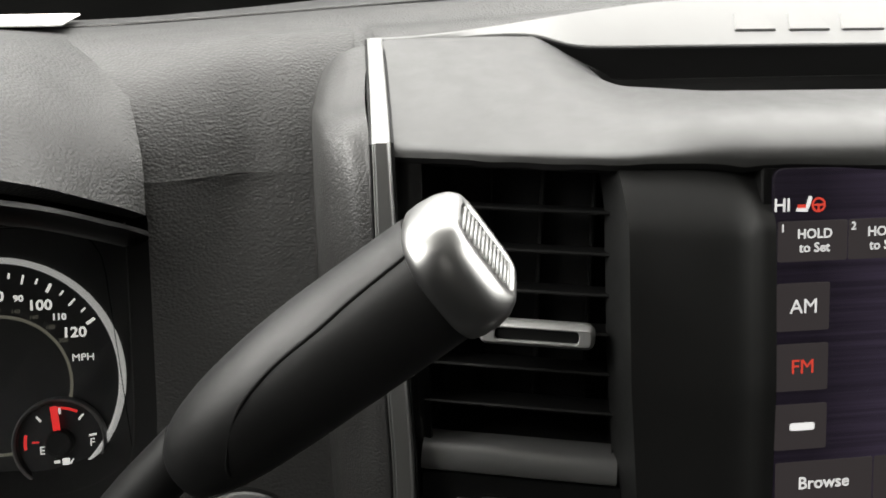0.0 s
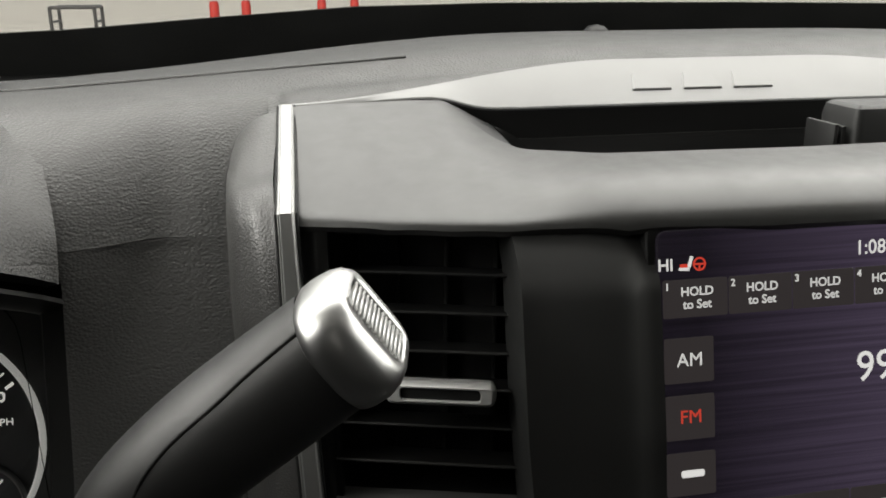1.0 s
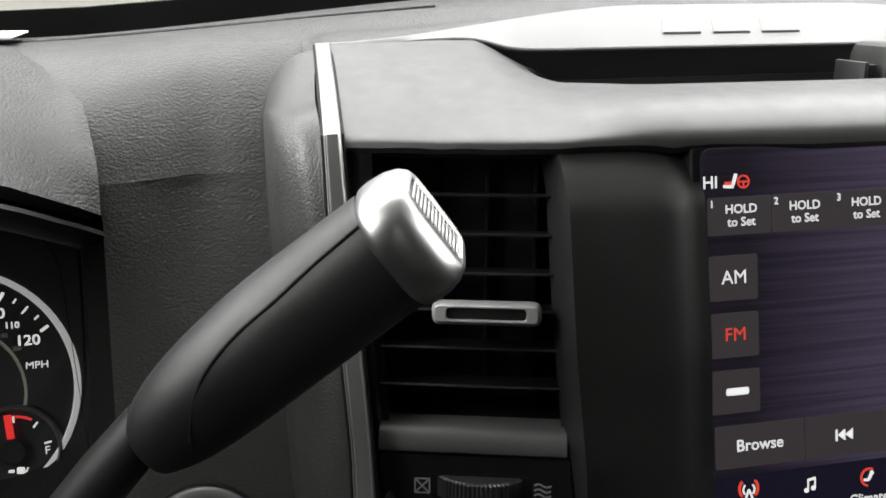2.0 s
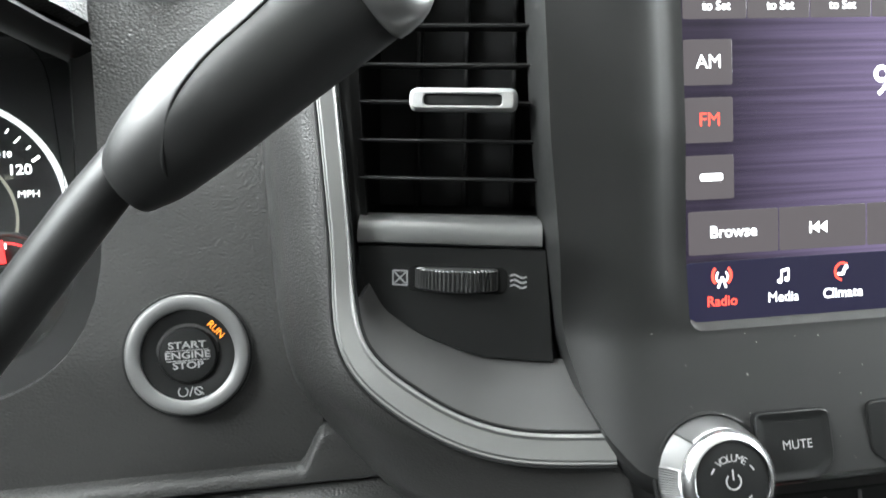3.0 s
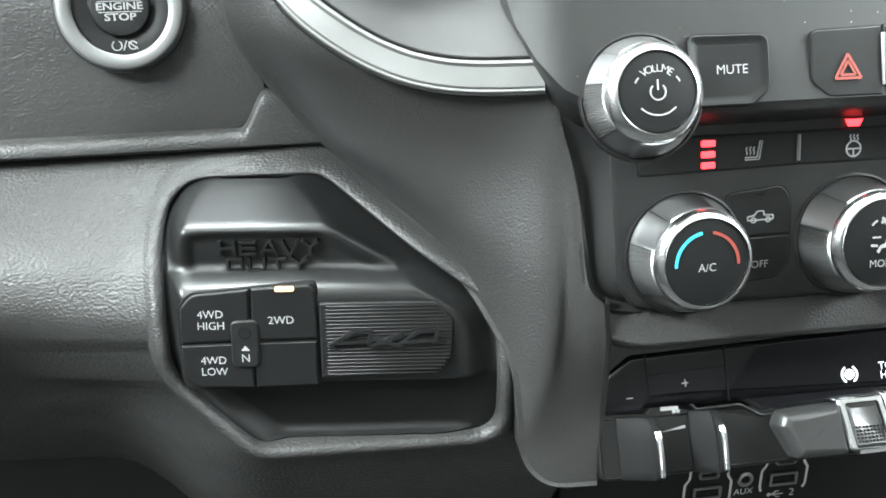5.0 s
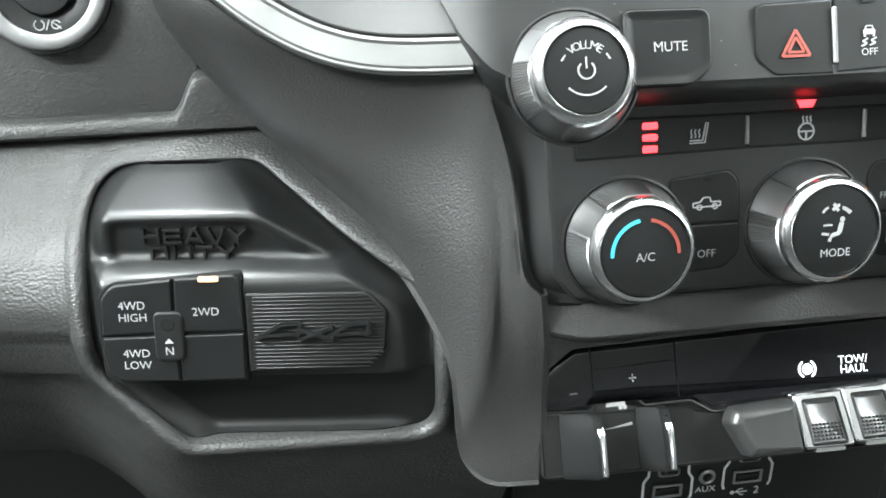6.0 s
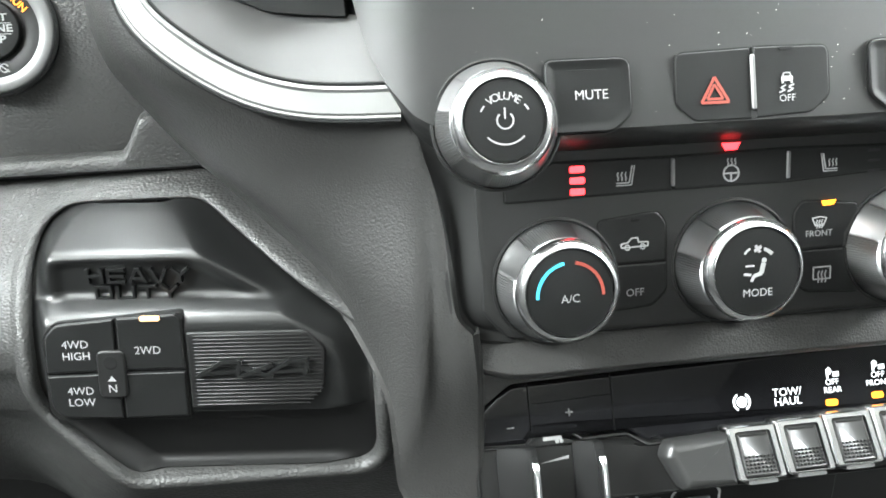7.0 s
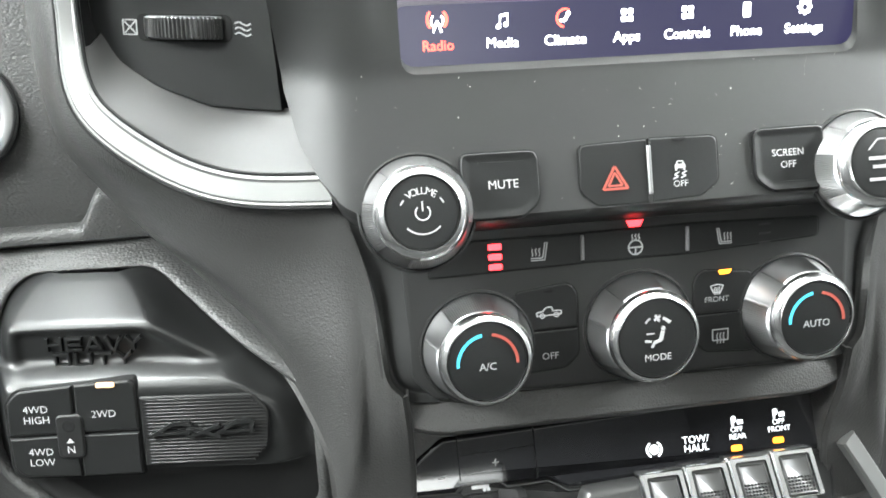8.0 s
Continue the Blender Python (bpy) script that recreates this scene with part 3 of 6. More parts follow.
part("pod_skin", sheet(POD + COLUMN, 22, 90, 0.003), SOFT, dash, "soft grey-black moulded column")
_mir = [[(2 * XC - x, y, z) for x, y, z in r] for r in POD[-3:] + COLUMN]
for _f in (0, 1):
    _d = -1 if _f else 1
    _edge = [Vector((2 * XC - p[0] if _f else p[0], *p[1:])) for p in COLUMN[-1]]
    part("column_return", sheet([[p + Vector((-0.0005 * _d, 0.0002, 0)), p + Vector((0.0015 * _d, 0.0010, 0)), p + Vector((0.0030 * _d, 0.0040, 0)), p + Vector((0.0034 * _d, 0.030, 0))] for p in _edge], 12, 30, 0.001), SOFT, dash, "soft grey-black moulded column")
    _edge = [Vector((2 * XC - p[0] if _f else p[0], *p[1:])) for p in (r[-1] for r in POD[-2:] + COLUMN)]
    _d = -1 if _f else 1
    part("column_return", sheet([[p + Vector((0, 0.0004, 0)), p + Vector((0.0004 * _d, 0.003, -0.0022)), p + Vector((0.0010 * _d, 0.012, -0.0035)), p + Vector((0.0014 * _d, 0.040, -0.004))] for p in _edge], 12, 30, 0.002), SOFT, dash, "soft grey-black moulded column")
part("column_skin", sheet(_mir, 22, 50, 0.003), SOFT, dash, "soft grey-black moulded column")
_rows = []
for _k in range(25):
    _x = 0.1390 + (2 * XC - 0.278) * _k / 24
    _b = 0.0065 * (1 - smooth01(0.140, 0.172, min(_x, 2 * XC - _x)))
    _rows.append([(_x, y + _b, z + 0.6 * _b) for _x, y, z in ((_x, 0.2145, 0.8055), (_x, 0.2118, 0.8032), (_x, 0.2085, 0.7985), (_x, 0.2057, 0.7935), (_x, 0.2052, 0.7915), (_x, 0.2075, 0.7885), (_x, 0.2150, 0.7850), (_x, 0.226, 0.782))])
part("lower_bridge", sheet(_rows, 28, 60, 0.003), SOFT, dash, "soft grey-black bridge under the climate controls")

# silver strip round the pod
STRIP = [(0.038, 0.3895, 1.0975), (0.0365, 0.345, 1.0840), (0.035, 0.305, 1.0712), (0.0358, 0.297, 1.035), (0.0375, 0.290, 0.999), (0.039, 0.282, 0.9645), (0.040, 0.273, 0.9365),
         (0.0428, 0.2635, 0.9205), (0.0545, 0.256, 0.910), (0.0745, 0.248, 0.8975), (0.094, 0.241, 0.892), (0.112, 0.2365, 0.8915), (0.1310, 0.2312, 0.8928)]
def even(path, n, rounds=3):
    """Points at even steps along a path, eased."""
    run = np.concatenate([[0], np.cumsum([(b - a).length for a, b in zip(path, path[1:])])])
    out = [Vector([float(np.interp(t, run, [p[k] for p in path])) for k in range(3)]) for t in np.linspace(0, run[-1], n)]
    for _ in range(rounds):
        out = [out[0]] + [(a + 2 * b + c) / 4 for a, b, c in zip(out, out[1:], out[2:])] + [out[-1]]
    return out


_path = even(catmull(STRIP[:3], 60), 14, 0)[:-1] + even(catmull(STRIP[2:], 300), 70, 12)
_hint = [Vector((0, -0.35, 1)).lerp(Vector((-0.15, -1, 0.35)), smooth01(9, 15, i)) for i in range(len(_path))]
_loops, _grooves = [], ([], [])
for _i, _p in enumerate(_path):
    _k = 0.92 + 0.23 * smooth01(12, 26, _i) + 0.5 * smooth01(45, 62, _i)
    _t = (_path[min(_i + 1, len(_path) - 1)] - _path[max(_i - 1, 0)]).normalized()
    _s = _t.cross(_hint[_i]).normalized()
    _o = _s.cross(_t).normalized()
    _f = smooth01(42, 56, _i)
    _loops.append([_p + _s * (a * _k + 0.0021 * _f) + _o * b for a, b in ((-0.0036, -0.003), (-0.0036, 0.0002), (-0.0032, 0.0011), (-0.0027, 0.0015), (-0.0023, 0.0013), (-0.0020, 0.0009), (0.0022, 0.0012), (0.0027, 0.0008), (0.0031, 0.0010), (0.0034, 0.0008), (0.0036, 0.0003), (0.0036, -0.003))])
    _grooves[0].append(_p + _s * (-0.0038 * _k + 0.0021 * _f) + _o * 0.0002)
    _grooves[1].append(_p + _s * (0.0039 * _k + 0.0021 * _f) + _o * 0.0001)
part("silver_strip", skin(_loops, True, True, True), STRIP_METAL, dash, "satin silver trim strip", sharp=25)
for _q in _grooves:
    part("strip_groove", tube(_q, 0.0007, 8, (-0.15, -1, 0.35)), DEEP, dash, "dark groove beside the strip")

# shelf panel above the vents and screen, round an open tray
FRONT_X, FRONT_Y = (0.036, 0.07, 0.11, 0.15, XC), (0.3075, 0.292, 0.28, 0.2725, 0.268)


def front_y(x):
    m = x if x < XC else 2 * XC - x
    return sum(curve1(FRONT_X, FRONT_Y, max(0.036, m + 0.004 * k)) for k in range(-3, 4)) / 7


def brow_at(x, y, t=0):
    """Shelf panel: near the middle a steeper nose, at the sides one even rise to the rear."""
    m = x if x < XC else 2 * XC - x
    d = y - front_y(x)
    rise = curve1((0.036, 0.06, 0.08, 0.104, 0.13), (0.359, 0.318, 0.293, 0.278, 0.185), m)
    side = curve1((0, 0.0008, 0.002, 0.004), (0, 0.0017, 0.0028, 0.0035), d) + rise * max(0, d - 0.004)
    nose = sum(curve1((0, 0.0008, 0.002, 0.004, 0.012, 0.02, 0.03, 0.048, 0.13), (0, 0.0025, 0.0045, 0.0062, 0.0106, 0.0130, 0.0143, 0.0152, 0.019), d + q * smooth01(0.002, 0.02, d)) for q in (-0.004, -0.002, 0, 0.002, 0.004)) / 5
    f = smooth01(0.104, 0.150, m)
    return Vector((x, y, 1.067 + 0.0005 * smooth01(0.06, 0.12, m) + side * (1 - f) + nose * f - 0.006 * smooth01(0.118, 0.135, m) * smooth01(0.085, 0.1, d)))


TRAY = rounded([(0.132, 0.345, 0.012), (0.160, 0.331, 0.03), (XC, 0.327, 0.1), (2 * XC - 0.160, 0.331, 0.03), (2 * XC - 0.132, 0.345, 0.012),
                (2 * XC - 0.109, 0.3876, 0.002), (XC, 0.3876, 0.1), (0.109, 0.3876, 0.002)], 0.01, 6)


def tray_slope(x, far):
    """How far the tray's sloping ends lean inwards."""
    return far * (1 - smooth01(0.125, 0.165, x)) - far * (1 - smooth01(0.125, 0.165, 2 * XC - x))


def tray_cheek(x, y):
    w = smooth01(0.335, 0.386, y)
    return brow_at(x, y) + Vector((tray_slope(x, 0.020) * w, 0, -0.0025 - 0.008 * w * abs(tray_slope(x, 1))))


_poly = [(x, front_y(x)) for x in (0.036, 0.05, 0.07, 0.09, 0.11, 0.15, 0.2, XC)]
_poly += [(2 * XC - x, y) for x, y in _poly[-2::-1]] + [(2 * XC - 0.040, 0.3885), (0.040, 0.3885)]
_bm = holed(TRAY, _poly, (XC, 0.362), brow_at, (0, 0.015, 0.04, 0.1, 0.2, 0.32, 0.45, 0.58, 0.7, 0.8, 0.88, 0.93, 0.96, 0.98, 0.99, 1.0),
            before=(tray_cheek,), after=(lambda x, y: brow_at(x, y) + Vector((0, 0.0015, -0.0022)), lambda x, y: brow_at(x, y) + Vector((0, 0.03, -0.004))), n=220)
part("brow_panel", _bm, BROW, dash, "dark satin shelf panel, mottled like a blurred reflection", sharp=50)
_rim = resample(TRAY, 160)
_bm = skin([[tray_cheek(*p) + Vector((0, 0, 0.0006)) for p in _rim], [Vector((*p, 1.0)) + Vector((tray_slope(p[0], 0.021), 0, 0.066)) for p in inset(_rim, 0.0015)], [Vector((p[0] + tray_slope(p[0], 0.022), p[1], 1.046)) for p in inset(_rim, 0.005)]], True, False, True)
part("tray_well", _bm, BLACK, dash, "matte black tray well")

# silver band behind the tray
_rows, _lip = [], []
for _k in range(25):
    _x = 0.0345 + (2 * XC - 0.069) * _k / 24
    _m = _x if _x < XC else 2 * XC - _x
    _t = band_top(_x)
    _f = smooth01(0.103, 0.131, _m)
    _lo = Vector((_x, min(_t.y - 0.003, 0.3905) - 0.0015 * _f, min(_t.z - 0.002, 1.0998) - 0.0053 * _f))
    _rows.append([_t + Vector((0, 0.002, -0.0015)), _t, _t.lerp(_lo, 0.5) + Vector((0, 0, 0.0006)), _lo, _lo + Vector((0, -0.0004, -0.0008)), _lo + Vector((0, 0.0004, -0.0018))])
    _lip.append([_lo + Vector((0, 0.0002, -0.0012)), _lo + Vector((0, 0.0012, -0.004 - 0.004 * _f)), _lo + Vector((0, 0.0022, -0.006 - 0.016 * _f)), _lo + Vector((0, 0.0030, -0.008 - 0.046 * _f))])
_cols = [catmull([r[k] for r in _rows], 90) for k in range(6)]
part("silver_band", shell([[c[k] for c in _cols] for k in range(90)], 0.0012), SILVER, dash, "satin silver band", sharp=22)
part("tray_back", sheet(_lip, 8, 60, 0.001), BLACK, dash, "matte black tray back")
for _u, _w in ((0.1902, 0.0205), (0.2162, 0.0205), (0.2425, 0.0215)):
    _t = band_top(_u + 0.02)
    _m = Matrix.Translation(_t + Vector((0, -0.0135, -0.0101))) @ pose(0, 0, 0, 35, 0, 0)
    part("raised_badge", moved(slab(rounded([(-_w / 2, -0.006), (_w / 2, -0.006), (_w / 2 - 0.003, 0.006), (-_w / 2 + 0.003, 0.006)], 0.001), [(0, -0.001), (0, 0.0006), (0.0006, 0.0012)]), _m), SILVER, dash, "raised plain silver badge shape")

# knee panel round the drive switches
KZ = (0.60, 0.66, 0.70, 0.74, 0.77, 0.784, 0.80, 0.816, 0.836, 0.846, 0.853)
KY = (0.30, 0.262, 0.238, 0.2228, 0.2220, 0.2257, 0.237, 0.2525, 0.284, 0.304, 0.316)


def knee_y(x, z):
    zs = [z - 0.004, z, z + 0.004]
    return sum(curve1(KZ, KY, q) for q in zs) / 3 - 0.05 * (x - 0.117) + smooth01(-0.02, 0.07, -x) * curve1((0.60, 0.70, 0.74, 0.77, 0.78, 0.79, 0.80, 0.81, 0.82, 0.83), (0.065, 0.06, 0.055, 0.0385, 0.0300, 0.0205, 0.0110, 0.0046, 0.0010, 0), z)


HD_RIM = rounded([(-0.012, 0.774, 0.02), (0.020, 0.743, 0.012), (0.116, 0.743, 0.012), (0.116, 0.797, 0.018), (0.052, 0.8365, 0.02), (-0.0135, 0.8365, 0.018)], 0.01, 8)


def knee_place(hole, poly, centre):
    lo = resample(hole, 160)
    hi = [cast(centre, p, poly) for p in lo]
    loops = [[Vector((p[0], knee_y(*p) + 0.008, p[1])) for p in lo]]
    for d, lip in ((0, 0), (0.0008, 0.0016), (0.002, 0.0027), (0.0034, 0.0031), (0.005, 0.0025), (0.0065, 0.0012), (0.008, 0.0)):
        loops.append([Vector((q[0], knee_y(*q) - lip, q[1])) for q in inset(lo, -d)])
    wide = inset(lo, -0.008)
    for t in (0.12, 0.25, 0.4, 0.55, 0.7, 0.85, 1.0):
        row = []
        for a, b in zip(wide, hi):
            b2 = b if (Vector(b) - Vector(centre)).length > (Vector(a) - Vector(centre)).length else a
            x, z = a[0] + (b2[0] - a[0]) * t, a[1] + (b2[1] - a[1]) * t
            row.append(Vector((x, knee_y(x, z), z)))
        loops.append(row)
    return skin(loops)


part("knee_panel", knee_place(HD_RIM, [(LEFT, 0.62), (0.15, 0.62), (0.15, 0.79), (0.128, 0.80), (0.10, 0.822), (0.068, 0.8405), (0.05, 0.8428), (LEFT, 0.8432)], (0.05, 0.79)), LEATHER, dash, "grained vinyl knee panel")

# stepped ledge between the upright panel and the knee panel
_rows = []
for _x in [LEFT + (0.012 - LEFT) * k / 30 for k in range(31)] + [0.015 + 0.0015 * k for k in range(14)] + [0.038, 0.05, 0.065, 0.08]:
    _top = 0.8515 + 0.016 * smooth01(0.0185, 0.0305, _x)
    _rows.append([Vector((_x, 0.3015 + 0.2 * (_z - 0.851) + _w, _z)) for _w, _z in
                  ((0.014, _top + 0.0006), (0.005, _top), (0.0026, _top - 0.0004), (0.0011, _top - 0.0014), (0.0003, _top - 0.0028), (0.0, _top - 0.0045), (0.0, 0.8462), (0.002, 0.8446), (0.008, 0.8438), (0.016, 0.8436))])
_bm = skin(_rows, False)
part("ledge", _bm, LEATHER, dash, "stepped grained ledge")

# face round the screen
SCREEN_HOLE = rounded(box2(XC, 0.999, 0.1805, 0.137), 0.006, 6)
SFZ, SFY = (0.87, 0.884, 0.893, 0.904, 0.93, 1.0, 1.05, 1.06, 1.08), (0.2075, 0.2135, 0.2178, 0.2237, 0.2378, 0.2505, 0.2635, 0.271, 0.292)


def face_at(x, z, t=0):
    m = x if x < XC else 2 * XC - x
    return Vector((x, curve1(SFZ, SFY, z) + 0.012 * (1 - 0.65 * smooth01(0.93, 0.965, z)) * (1 - smooth01(0.113, 0.146, m)) ** 1.5 + 0.003 * smooth01(0.146, 0.155, m) * smooth01(0.93, 0.96, z), z))


_half = [(0.146, 0.8842), (0.134, 0.8895), (0.1265, 0.8975), (0.1205, 0.9080), (0.1165, 0.925), (0.1130, 0.96), (0.1105, 1.0), (0.1105, 1.072)]
_poly = [(0.1105, 1.072), (0.1105, 1.0), (0.1130, 0.96), (0.1165, 0.925), (0.1205, 0.9080), (0.1265, 0.8975), (0.134, 0.8895), (0.146, 0.8842), (0.18, 0.8830), (2 * XC - 0.18, 0.8830)] + [(2 * XC - x, z) for x, z in _half]
_bm = holed(SCREEN_HOLE, _poly, (XC, 0.985), face_at, (0, 0.02, 0.06, 0.12, 0.2, 0.3, 0.42, 0.55, 0.68, 0.8, 0.9, 0.96, 1.0),
            before=tuple((lambda x, z, a=a, b=b: face_at(x, z) + Vector((0, a, b * (1 - smooth01(0.932, 0.945, z))))) for a, b in ((0.012, 0.0040), (0.0060, 0.0026), (0.0026, 0.0013), (0.0008, 0.0004))),
            after=tuple((lambda x, z, a=a, b=b: face_at(x, z) + Vector((0, a, -b * (1 - smooth01(0.884, 0.905, z))))) for a, b in ((0.0006, 0.0016), (0.0018, 0.0034), (0.0040, 0.0055), (0.0072, 0.0076), (0.0112, 0.0100), (0.0160, 0.0140), (0.026, 0.0190))), n=240)
part("screen_surround", _bm, SATIN, dash, "satin black plastic surround")

# panel for the climate controls
CLIM = plane_at(XC, 0.212, 0.819, 16.7)
_loop = rounded([(-0.084, -0.0140, 0.008), (0.084, -0.0140, 0.008), (0.0935, -0.003, 0.008), (0.0955, 0.0600, 0.004), (-0.0955, 0.0600, 0.004), (-0.0935, -0.003, 0.008)], 0.005, 6)
part("climate_panel", moved(slab(_loop, [(-0.002, -0.02), (0, -0.002), (0.001, -0.0004), (0.0025, 0)]), CLIM), SATIN, dash, "black climate panel")

# hollow flanks that lead from the columns into the climate panel
_rows = [[(0.1285, 0.2315, 0.8925), (0.1330, 0.2290, 0.8890), (0.1400, 0.2270, 0.8860), (0.1520, 0.2250, 0.8840)],
         [(0.1338, 0.2300, 0.8800), (0.1380, 0.2294, 0.8785), (0.1440, 0.2287, 0.8770), (0.1550, 0.2296, 0.8760)],
         [(0.1388, 0.2285, 0.8680), (0.1430, 0.2292, 0.8672), (0.1485, 0.2282, 0.8662), (0.1570, 0.2266, 0.8660)],
         [(0.1432, 0.2225, 0.8480), (0.1455, 0.2268, 0.8478), (0.1498, 0.2250, 0.8476), (0.1570, 0.2207, 0.8472)],
         [(0.1454, 0.2152, 0.8260), (0.1472, 0.2200, 0.8262), (0.1505, 0.2185, 0.8264), (0.1570, 0.2146, 0.8268)],
         [(0.1480, 0.2108, 0.8110), (0.1500, 0.2156, 0.8126), (0.1535, 0.2140, 0.8146), (0.1595, 0.2118, 0.8176)],
         [(0.1560, 0.2100, 0.8060), (0.1575, 0.2140, 0.8072), (0.1600, 0.2128, 0.8090), (0.1640, 0.2104, 0.8126)],
         [(0.1680, 0.2110, 0.8030), (0.1690, 0.2138, 0.8055), (0.1700, 0.2122, 0.8076), (0.1715, 0.2094, 0.8090)]]
part("stack_cheek", sheet(_rows, 16, 40, 0.002), SATIN, dash, "satin black plastic")
part("stack_cheek", sheet([[(2 * XC - x, y, z) for x, y, z in r] for r in _rows], 16, 40, 0.002), SATIN, dash, "satin black plastic")

# apron under the vent, and the dark reveal beside it
part("vent_apron", sheet([[(0.0495, 0.2825, 0.942), (0.057, 0.2795, 0.932), (0.071, 0.2745, 0.923), (0.093, 0.267, 0.9155), (0.108, 0.262, 0.9145), (0.121, 0.2575, 0.9145)],
                          [(0.0465, 0.276, 0.939), (0.0515, 0.2715, 0.927), (0.065, 0.265, 0.917), (0.086, 0.2575, 0.9075), (0.103, 0.2515, 0.905), (0.1245, 0.2455, 0.906)],
                          [(0.0432, 0.2735, 0.938), (0.0455, 0.2655, 0.924), (0.0565, 0.2572, 0.913), (0.0765, 0.2492, 0.9012), (0.0955, 0.2422, 0.8955), (0.1285, 0.2325, 0.8965)]], 30, 12, 0.003), APRON, dash, "grey metallic apron")
part("vent_reveal", sheet([[(0.0385, 0.3062, 1.068), (0.0395, 0.291, 0.999), (0.0415, 0.283, 0.964), (0.0432, 0.2742, 0.936)],
                           [(0.043, 0.3105, 1.068), (0.0445, 0.298, 0.999), (0.046, 0.290, 0.964), (0.047, 0.281, 0.939)],
                           [(0.049, 0.3105, 1.068), (0.0495, 0.2965, 0.999), (0.050, 0.2895, 0.964), (0.0505, 0.2835, 0.941)]], 20, 8, 0.002), PANEL, dash, "black reveal")
part("console_back", boxes(((0.10, 0.30, 0.45), (0.40, 0.33, 0.80)), ((LEFT, 0.33, 0.45), (RIGHT, 0.36, 0.82)), ((0.47, 0.335, 0.82), (RIGHT, 0.36, 1.05))), BLACK, dash, "black inner panel")


# silver edge of the tray beside the right column
_path = [Vector(p) for p in ((0.3530, 0.2060, 0.7620), (0.3640, 0.2010, 0.7460), (0.3780, 0.1940, 0.7250), (0.3960, 0.1850, 0.6980))]
part("tray_edge", sweep(catmull(_path, 16), [(-0.0045, -0.003), (-0.0045, 0.0006), (-0.0034, 0.0016), (0.0034, 0.0016), (0.0045, 0.0006), (0.0045, -0.003)], (0.2, -0.8, 0.5)), STRIP_METAL, dash, "satin silver tray edge")
part("tray_side", sweep(catmull([p + Vector((0.012, 0.012, -0.010)) for p in _path], 16), [(-0.020, -0.004), (-0.020, 0.0), (0.020, 0.0), (0.020, -0.004)], (0.2, -0.8, 0.5)), BLACK, dash, "black tray side")

# pale dust on the surround
random.seed(11)
_specks = []
for _k in range(120):
    _x, _z = random.uniform(0.135, 0.365), 0.886 + 0.046 * random.random() ** 1.4
    _p = face_at(_x, _z)
    _n = plane_at(_x, _p.y - 0.0002, _z, 24.0)
    _specks.append(moved(disc(0, 0, 0.00007 + 0.00016 * random.random() ** 3, 0, 0.00010, 5), _n))
part("dust_specks", join(*_specks), DUST, dash, "pale dust specks", kind="stuff")

